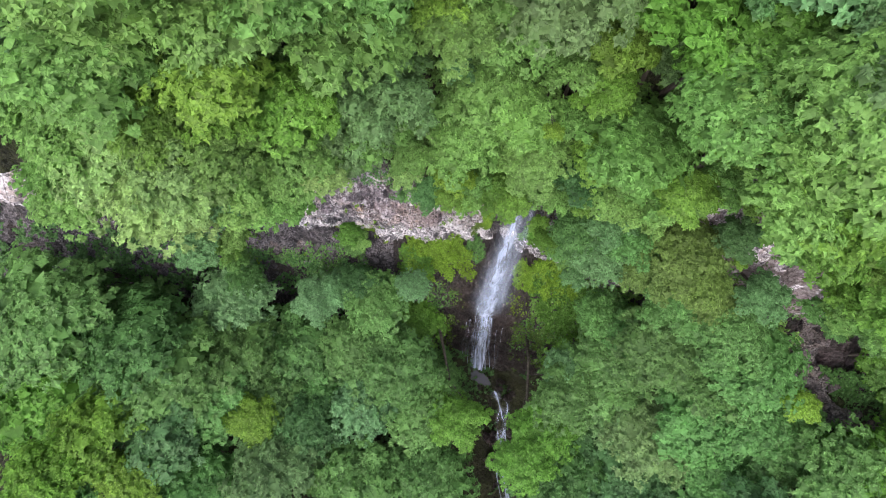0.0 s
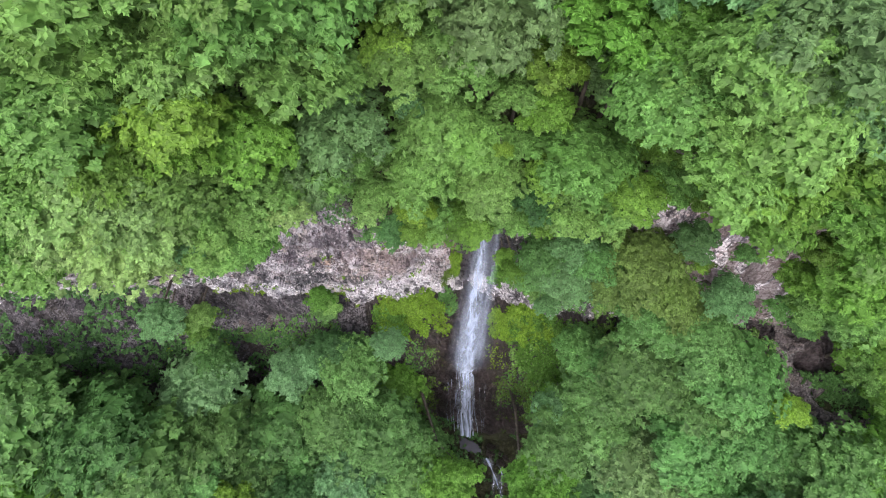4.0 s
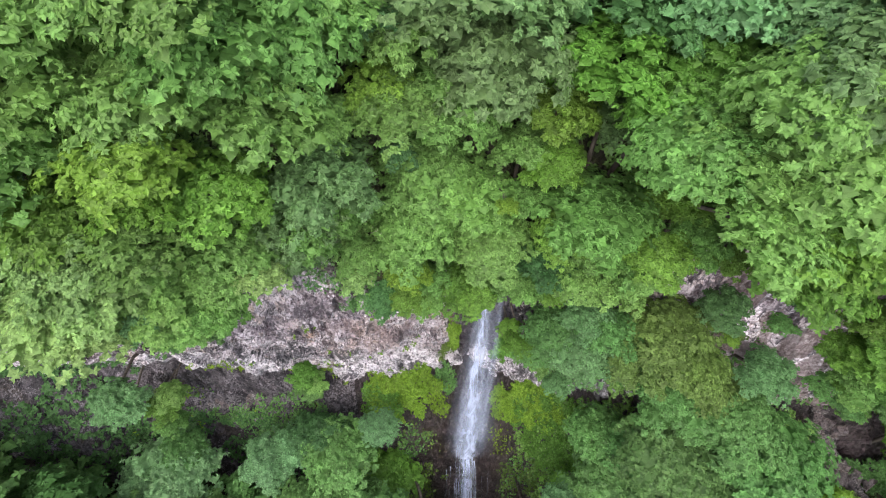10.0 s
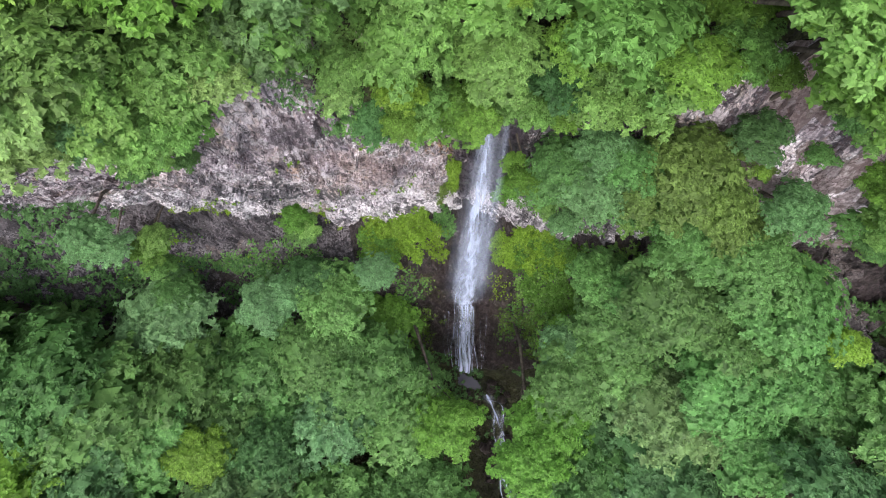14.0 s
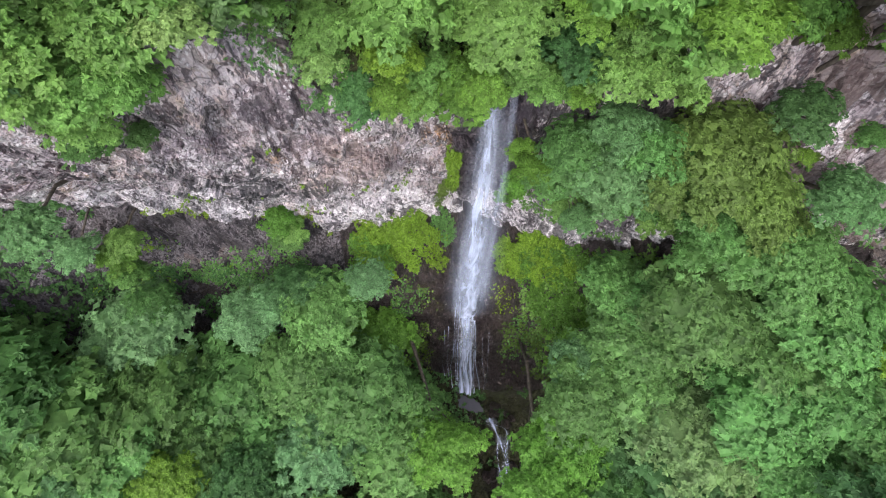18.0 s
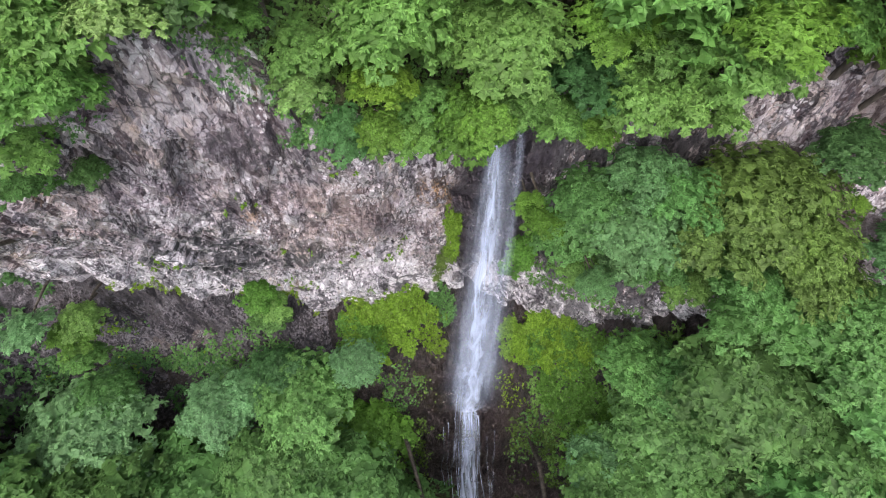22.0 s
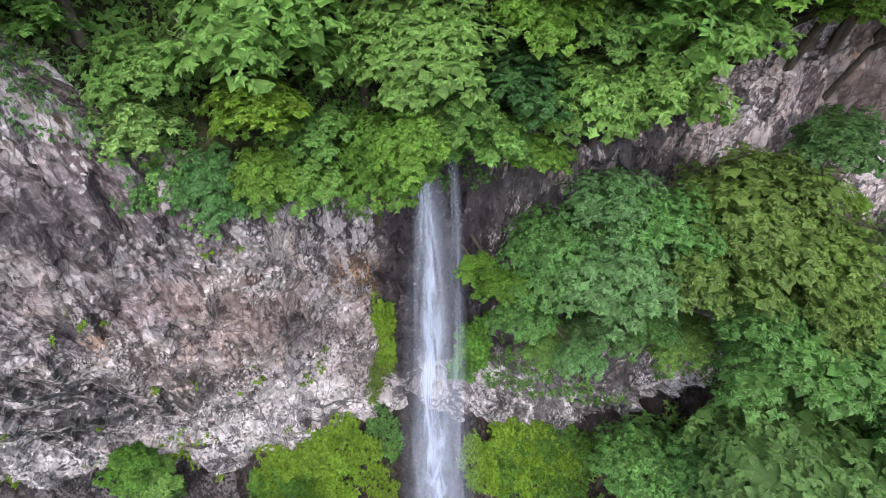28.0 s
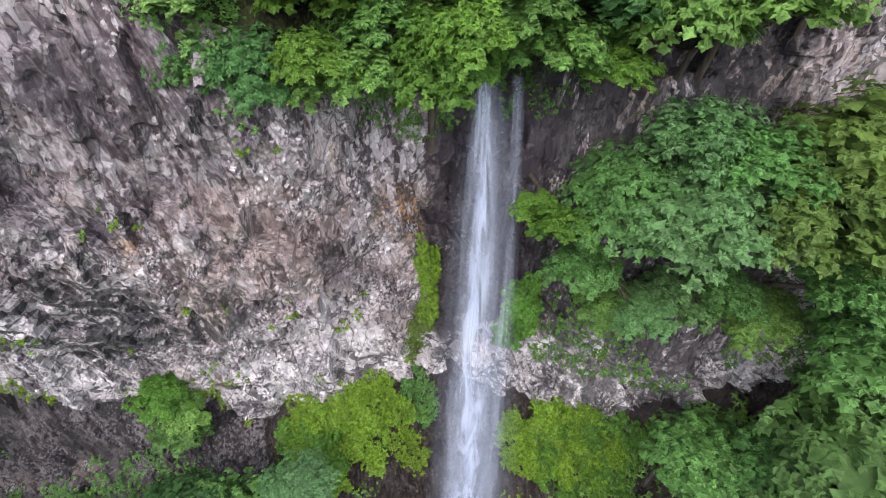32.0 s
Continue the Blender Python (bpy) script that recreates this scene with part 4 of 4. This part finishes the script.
cover("creeper", (-5.2, 3.6, 5.1, 6.12), 2600, 0.26, "M", "bright yellow-green creeper draped under the rock ledge", -0.8, 3, 0.35, 3, -1.0, 1.3)
cover("creeper", (-5.6, -0.5, 5.1, 6.0), 900, 0.26, "B", "green creeper draped under the rock ledge", -0.4, 28, 0.4, 3, -2.6, 1.4)
cover("creeper", (2.8, 5.2, 5.55, 6.05), 300, 0.2, "F", "deep green ferns under the ledge beside the fall", -0.3, 32, 0.3, 3, None, 0.5)
cover("creeper", (1.8, 4.6, 5.1, 5.75), 320, 0.2, "M", "thin yellow-green creeper along the wet rock", 0.05, 33, 0.3, 3, None, 0.4)
cover("creeper", (9.2, 16.5, 5.0, 6.08), 2300, 0.27, "M", "bright green creeper covering the slope beside the fall", -0.35, 4, 0.36, 3, None, 1.3)
cover("creeper", (11.5, 20, 4.6, 6.0), 1600, 0.3, "B", "fresh green creeper covering the slope beside the fall", -0.3, 29, 0.45, 3, None, 1.6)
cover("creeper", (4.4, 5.4, 7.0, 8.4), 560, 0.2, "M", "narrow strip of bright moss beside the fall", 0.0, 5, 0.25)
cover("creeper", (3.7, 5.2, 6.2, 7.2), 300, 0.2, "Y", "yellowish moss on the ledge beside the fall", -0.1, 27, 0.3)
cover("creeper", (8.8, 11.0, 6.9, 7.9), 420, 0.26, "B", "bright leafy creeper clinging beside the fall", -0.8, 6, 0.3, 3, None, 0.8)
cover("moss", (-1.6, 3.6, 3.2, 5.0), 900, 0.2, "Y", "dull yellowish moss on the wet rock", -0.05, 7, 0.5, 2, None, 0.5)
cover("moss", (10.2, 17.0, 3.1, 4.95), 1300, 0.22, "Y", "dull yellowish moss hanging on the wet rock", -0.05, 8, 0.5, 2, None, 0.7)
cover("moss", (10.5, 17.0, 3.1, 5.0), 500, 0.22, "F", "deep green herbs among the moss on the wet rock", 0.15, 34, 0.5, 2, None, 0.7)
cover("moss", (8.6, 11.5, 4.5, 5.0), 110, 0.16, "M", "moss along small ledges of the wet rock", 0.0, 35, 0.45, 2)
cover("undergrowth", (-32, -6, 3.2, 4.7), 1800, 0.3, "D", "dark undergrowth below the rock ledge", 0.0, 9)
cover("undergrowth", (-34, -14, 4.2, 5.8), 900, 0.24, "M", "yellow-green herbs below the rock ledge", 0.4, 10)
cover("undergrowth", (-40, 45, 9.7, 11.6), 3000, 0.46, "G", "dark undergrowth of the hillside forest", -0.6, 11, 0.6)
cover("undergrowth", (-3.5, 16, 8.75, 9.7), 900, 0.15, "G", "leafy undergrowth along the cliff lip", -0.3, 12, 0.34, 9)
cover("undergrowth", (-15, 0, 9.15, 10.9), 1500, 0.2, "G", "fresh green herbs and saplings above the cliff lip", -0.45, 23, 0.55, 7)
cover("undergrowth", (-16, -1, 9.05, 10.2), 800, 0.17, "O", "dull olive scrub above the cliff lip", 0.05, 24, 0.45, 7)
cover("undergrowth", (12, 40, 3.4, 5.9), 2600, 0.4, "G", "undergrowth on the slope beside the fall", -0.4, 13, 0.5)
cover("undergrowth", (-40, 40, 1.2, 3.3), 2600, 0.5, "D", "undergrowth of the ravine floor", -0.2, 14, 0.6)
cover("undergrowth", (-72, -28, 3.3, 6.6), 2600, 0.5, "D", "dark undergrowth below the far cliff", -0.3, 17, 0.6)
cover("undergrowth", (27, 54, 1.6, 4.8), 3000, 0.42, "F", "undergrowth beside the dry gully", -0.4, 20, 0.6)
cover("undergrowth", (-27, 2, 4.0, 5.3), 1900, 0.22, "F", "herbs and ferns on the shelf below the ledge", 0.1, 21, 0.5)
cover("undergrowth", (-27, 2, 4.4, 5.6), 900, 0.2, "Y", "yellowish herbs on the shelf below the ledge", 0.3, 22, 0.4)
cover("tuft", (-22, 5, 6.2, 8.9), 1100, 0.2, "M", "small tufts of herbs on the rock face", 0.5, 15, 0.25)
cover("tuft", (-26, 3, 5.9, 6.3), 900, 0.2, "M", "yellow-green herbs along the foot of the face", 0.2, 18, 0.3)
cover("tuft", (-14, -2, 8.3, 9.3), 420, 0.15, "F", "dark herbs on ledges of the upper rock face", 0.3, 19, 0.4, 7)
cover("undergrowth", (23, 44, 6.1, 8.6), 1500, 0.3, "F", "shrubby undergrowth on the brown outcrop", 0.0, 31, 0.5)
cover("undergrowth", (11.5, 30, 6.5, 8.4), 2000, 0.22, "G", "leafy undergrowth on the rock shelf", -0.2, 16, 0.45)

# ---- the waterfall ----
def ground_z(x, y):
    """Height of the ravine floor at a place."""
    ly, lz = land(np.full(200, float(x)), np.linspace(0, 3.0, 200))
    return float(np.interp(y, ly, lz))


def rock_point(x, s):
    ax, as_ = np.array([float(x)]), np.array([float(s)])
    y, z = land(ax, as_)
    d = relief(ax, y, z, as_)
    return Vector((x, float(y[0] - d[0]), float(z[0] + 0.15 * d[0])))


LIP = Vector((6.5, 20.9, 19.3))
HIT = rock_point(6.0, 4.55) + Vector((0, -0.2, 0))
HIT.x = 6.1


def fall_at(w):
    """A place down the free fall, w from 0 at the lip to 1 where it strikes the rock."""
    return Vector((LIP.x + (HIT.x - LIP.x) * w, LIP.y + (HIT.y - LIP.y) * math.sqrt(w), LIP.z + (HIT.z - LIP.z) * w))


def flow(name, points, widths, mat, parent, label="", bow=0.15, cols=8):
    """A ribbon of water along points, bowed across, with u across and v along it."""
    verts, faces, uvs = [], [], []
    for i, (p, wd) in enumerate(zip(points, widths)):
        for j in range(cols + 1):
            u = j / cols
            verts.append(p + Vector(((u - 0.5) * wd, -bow * wd * (1 - (2 * u - 1) ** 2), 0)))
            uvs.append((u, i / (len(points) - 1)))
    for i in range(len(points) - 1):
        for j in range(cols):
            k = i * (cols + 1) + j
            faces.append((k, k + 1, k + cols + 2, k + cols + 1))
    ob = linked(name, verts, faces, mat, parent, True, label)
    layer_uv = ob.data.uv_layers.new(name="flow")
    for lp in ob.data.loops:
        layer_uv.data[lp.index].uv = uvs[lp.vertex_index]
    return ob


fall = tagged(new("waterfall"), "tall thin white waterfall dropping off the cliff lip", "waterfall")
N = 60
WS = [i / (N - 1) for i in range(N)]
flow("veil", [fall_at(w) + Vector((0.25, 0.35, -0.2)) for w in WS], [0.5 + 5.2 * w ** 0.5 for w in WS], VEIL, fall, "thin bluish veil of water")
flow("main_strand", [fall_at(w) + Vector((0.1 * math.sin(7 * w), 0, 0)) for w in WS], [0.5 + 3.1 * w ** 0.6 for w in WS], WATER, fall, "dense white strand")
flow("core", [fall_at(w) + Vector((0.08 * math.sin(9 * w + 1) - 0.05, -0.25, 0)) for w in WS], [0.35 + 1.2 * w for w in WS], CORE, fall, "bright white core of the fall", 0.1, 5)
flow("side_strand", [fall_at(w) + Vector((1.5 + 0.2 * w + 0.1 * math.sin(6 * w), 0.6, -0.3)) for w in WS], [0.6 + 1.5 * w for w in WS], VEIL, fall, "thin side strand")
flow("side_streak", [fall_at(w) + Vector((1.45 + 0.1 * w + 0.12 * math.sin(8 * w), 0.5, -0.3)) for w in WS], [0.3 + 0.5 * w for w in WS], SPRAY, fall, "faint streak in the side strand", 0.1, 4)
flow("spray_veil", [fall_at(w) + Vector((0.4, 0.15, 0)) for w in WS], [0.5 + 6.5 * w ** 0.6 for w in WS], SPRAY, fall, "fine spray")
for i, (dx, wide) in enumerate(((-0.15, 0.3), (0.2, 0.24))):
    flow("streak", [fall_at(w) + Vector((dx * (0.5 + 1.1 * w) + 0.12 * math.sin(11 * w + 2 * i), -0.3, 0)) for w in WS], [wide * (0.7 + 0.9 * w) * (0.8 + 0.3 * math.sin(23 * w + i)) for w in WS], CORE, fall, "bright streak of falling water", 0.1, 4)
flow("brook", [Vector((6.5 + 0.25 * math.sin(5 * w), LIP.y + 3.4 * w, LIP.z - 0.1 + 5.2 * w + 0.15)) for w in WS], [0.6 - 0.2 * w for w in WS], FOAM, fall, "brook running to the lip", 0.05, 4)
# below the strike the water runs over the bulging rock in strands that part and meet again
flowrng = random.Random(8)


def run_down(name, x0, x1, s0, s1, width, mat, label, out):
    ph, amp = flowrng.uniform(0, 6), flowrng.uniform(0.1, 0.28)
    pts, wds = [], []
    for k in range(34):
        w = k / 33
        p = rock_point(x0 + (x1 - x0) * w ** 0.8 + amp * math.sin(ph + 7 * w) * w, s0 + (s1 - s0) * w)
        pts.append(p + Vector((0, -out, 0.1)))
        wds.append(width * (1 - 0.45 * w) * (0.85 + 0.3 * math.sin(ph + 15 * w)))
    flow(name, pts, wds, mat, fall, label, 0.1, 5)


for x0, x1, wd in ((6.0, 5.6, 1.9), (6.2, 6.3, 2.0), (5.8, 6.0, 1.5), (6.4, 6.8, 1.3)):
    run_down("slide_strand", x0, x1, 4.85, flowrng.uniform(3.02, 3.1), wd, SLIDE, "white strand sliding over the rock", 0.45)
for i in range(11):
    x1 = 6.1 + (i - 5) * 0.34 + flowrng.uniform(-0.12, 0.12)
    run_down("runnel", 6.1 + (x1 - 6.1) * 0.55, x1, flowrng.uniform(4.4, 4.75), flowrng.uniform(3.03, 3.3), flowrng.uniform(0.22, 0.4), FOAM, "thin bright runnel", 0.35)
for i, (x0, dx) in enumerate(((3.7, -0.3), (4.2, -0.3), (8.1, 0.4), (8.9, -0.2))):
    run_down("trickle", x0, x0 + dx, flowrng.uniform(4.1, 4.5), 3.2, 0.16, FOAM, "thin trickle", 0.2)

# the pool and the stream that leaves it
pool_z = ground_z(6.0, 14.2) + 0.5
verts = []
for k in range(44):
    a = 2 * math.pi * k / 44
    long_r = 1.75 + 0.3 * math.sin(3 * a + 1) + 0.16 * math.sin(8 * a) + 0.1 * math.sin(13 * a + 2)
    wide_r = 0.95 + 0.2 * math.sin(2 * a + 0.6) + 0.12 * math.sin(9 * a + 1)
    u, v = long_r * math.cos(a), wide_r * math.sin(a)
    verts.append(Vector((6.5 + 0.8 * u + 0.6 * v, 13.9 - 0.6 * u + 0.8 * v, pool_z)))
tagged(linked("pool", verts, [tuple(range(44))], POOL), "small dark pool below the waterfall", "water", kind="structure")
stream = tagged(new("stream"), "narrow white stream running from the pool down the ravine", "stream")
BED = ((7.4, 13.0), (8.6, 12.0), (9.6, 10.4), (10.2, 8.8), (10.0, 6.6), (9.6, 4.6), (9.9, 2.0), (9.7, -1.0), (10.1, -5.0), (9.8, -11.0))


def bed_at(w, off):
    k = w * (len(BED) - 1)
    i = min(int(k), len(BED) - 2)
    f = k - i
    x, y = (BED[i][q] * (1 - f) + BED[i + 1][q] * f for q in (0, 1))
    x += off + 0.25 * math.sin(17 * w + off * 5)
    return Vector((x, y, ground_z(x, y) + 0.75))


for off, wd in ((0.0, 1.5), (0.85, 0.7), (-0.6, 0.5)):
    pts = [bed_at(0.12 + 0.88 * k / 60, off * math.sin(min(1, k / 20) * 2.2)) for k in range(61)]
    flow("water_strand", pts, [wd * (0.7 + 0.45 * math.sin(k * 0.5 + off)) for k in range(61)], FOAM, stream, "white water strand", 0.15, 5)


# ---- loose rock ----
def rock_mesh(name, seed, mat):
    """An angular block with broken corners."""
    rng = random.Random(seed)
    bm = bmesh.new()
    for _ in range(22):
        v = Vector((rng.uniform(-1, 1), rng.uniform(-1, 1), rng.uniform(-1, 1)))
        m = max(abs(v.x), abs(v.y), abs(v.z))
        bm.verts.new(v / m * rng.uniform(0.75, 1.0))
    hull = bmesh.ops.convex_hull(bm, input=bm.verts)
    bmesh.ops.delete(bm, geom=[g for g in hull["geom_interior"] if isinstance(g, bmesh.types.BMVert)], context="VERTS")
    me = bpy.data.meshes.new(name)
    bm.to_mesh(me)
    bm.free()
    me.materials.append(mat)
    return me


BLOCKS = [rock_mesh("rock_block", 60 + i, ROCK) for i in range(7)]
BOULDERS = [rock_mesh("boulder", 80 + i, GREY) for i in range(5)]
WETBOULDERS = [rock_mesh("boulder", 90 + i, WET) for i in range(4)]
rockrng = random.Random(12)
for i in range(280):
    x, s = rockrng.uniform(-19, 24), rockrng.uniform(6.05, 8.6)
    if 4.5 < x < 9 and s > 8.4:
        continue
    size = rockrng.uniform(0.15, 0.45)
    ob = part("rock_block", rockrng.choice(BLOCKS), cliff)
    ob.matrix_basis = Matrix.Translation(rock_point(x, s) + Vector((0, 0.4 * size, 0))) @ Euler((rockrng.uniform(-0.3, 0.3), rockrng.uniform(-0.3, 0.3), rockrng.uniform(-0.4, 0.4))).to_matrix().to_4x4() @ Matrix.Diagonal((size * rockrng.uniform(0.6, 1.1), size * 0.7, size * rockrng.uniform(0.8, 2.0), 1))


def boulder(x, y, z, size, meshes, label):
    at = root(x, y, z)
    ob = new("boulder", rockrng.choice(meshes))
    ob.matrix_basis = Matrix.Translation(at + Vector((0, -0.3, 0.2 + 0.25 * size))) @ Euler((rockrng.uniform(-0.5, 0.5), rockrng.uniform(-0.5, 0.5), rockrng.uniform(0, 6))).to_matrix().to_4x4() @ Matrix.Diagonal((size, size * rockrng.uniform(0.6, 1), size * rockrng.uniform(0.5, 0.9), 1))
    tagged(ob, label, "rock", "boulders of the ravine")


GULLY_X, GULLY_Y = (37.4, 38.5, 39.3, 41.0, 44.2, 49.0), (14.0, 12.0, 9.2, 5.8, 3.9, 2.5)


def gully_at(w):
    """The line of the dry gully, from the foot of the cliff down to the valley."""
    k = np.linspace(0, 1, 6)
    return np.interp(w, k, GULLY_X), np.interp(w, k, GULLY_Y) + 0.35 * np.sin(9 * w)


gx, gy = np.meshgrid(np.linspace(0, 1, 90), np.linspace(-1, 1, 22))
gw, gs = gx.ravel(), gy.ravel()
cx, cy = gully_at(gw)
half = 1.1 + 0.5 * vnoise(np.stack((gw * 9, gs * 0, gs * 0), 1), 3)
px, py = cx + 0.6 * gs * half, cy + 0.8 * gs * half
spine = np.array([root(*gully_at(w), 3.5 - 4 * w).z for w in np.linspace(0, 1, 24)])
spine = np.convolve(np.pad(spine, 3, mode="edge"), np.ones(7) / 7, "valid")
pz = np.interp(gw, np.linspace(0, 1, 24), spine) + 0.5 * gs
pp = np.stack((px, py, pz), 1)
pz = pz + 0.15 + 0.5 * blocks(pp * 0.9, 71) + 0.3 * blocks(pp * 2.4, 72) - 1.6 * gs ** 4
k = (np.arange(21)[:, None] * 90 + np.arange(89)[None, :]).ravel()
tagged(linked("gully", np.stack((px, py, pz), 1).tolist(), np.stack((k, k + 1, k + 91, k + 90), 1).tolist(), GREY), "pale dry rock gully running down between the trees", "rock gully", kind="structure")
for i in range(46):
    w = i / 45
    bx, by = gully_at(w)
    boulder(bx + rockrng.gauss(0, 0.9), by + rockrng.gauss(0, 0.9), 3.5 - 4 * w, rockrng.uniform(0.3, 0.8), BOULDERS, "pale grey angular boulder in a dry gully")
for i in range(26):
    boulder(rockrng.uniform(-23.0, -16.5), 26.6, rockrng.uniform(-9.0, -7.2), rockrng.uniform(0.3, 0.9), BOULDERS, "pale broken block lying in the dark undercut")
for i in range(34):
    w = rockrng.random()
    p = bed_at(w, rockrng.choice((-1, 1)) * rockrng.uniform(0.9, 2.6))
    boulder(p.x, p.y, p.z, rockrng.uniform(0.3, 0.9), WETBOULDERS, "dark wet boulder beside the stream")


# ---- a dead tree on the cliff lip ----
def dead_tree(x, y, z, height, seed):
    rng = random.Random(seed)
    foot = root(x, y, z)
    ob = tagged(new("dead_tree"), "bare grey dead tree with thin twigs on the cliff lip", "tree")
    ob.location = foot
    verts, faces = [], []

    def grow(a, d, length, r, depth):
        e = a + d * length
        tube(verts, faces, a, e, r, r * 0.6, 5)
        if depth:
            for _ in range(3):
                n = (d + Vector((rng.uniform(-0.7, 0.7), rng.uniform(-0.5, 0.3), rng.uniform(-0.2, 0.6)))).normalized()
                grow(a.lerp(e, rng.uniform(0.5, 1.0)), n, length * rng.uniform(0.5, 0.75), r * 0.55, depth - 1)
    grow(Vector((0, 0, 0)), Vector((0.05, -0.25, 1)).normalized(), height, 0.09, 3)
    linked("trunk", verts, faces, DEADWOOD, ob, True)


DEADWOOD, dn, dl, db = material("bleached_wood", 0.85)
dl.new(mixed(dn, dl, grain(dn, dl, 6, 0.35, 0.65, (1, 1, 0.3)), (0.30, 0.27, 0.23), (0.48, 0.45, 0.40)), db.inputs["Base Color"])
dead_tree(-0.3, 21.9, 23.0, 1.6, 3)
dead_tree(0.3, 22.3, 23.4, 1.3, 5)

# a weathered slab of rock that leans on the lip
slab = new("rock_slab", rock_mesh("rock_slab", 99, GREY))
slab.matrix_basis = Matrix.Translation(root(-4.3, 20.9, 23.6) + Vector((0, -0.3, 0.3))) @ Euler((0.5, 0.9, 0.4)).to_matrix().to_4x4() @ Matrix.Diagonal((1.0, 0.5, 0.35, 1))
tagged(slab, "grey weathered rock slab leaning on the cliff lip", "rock")
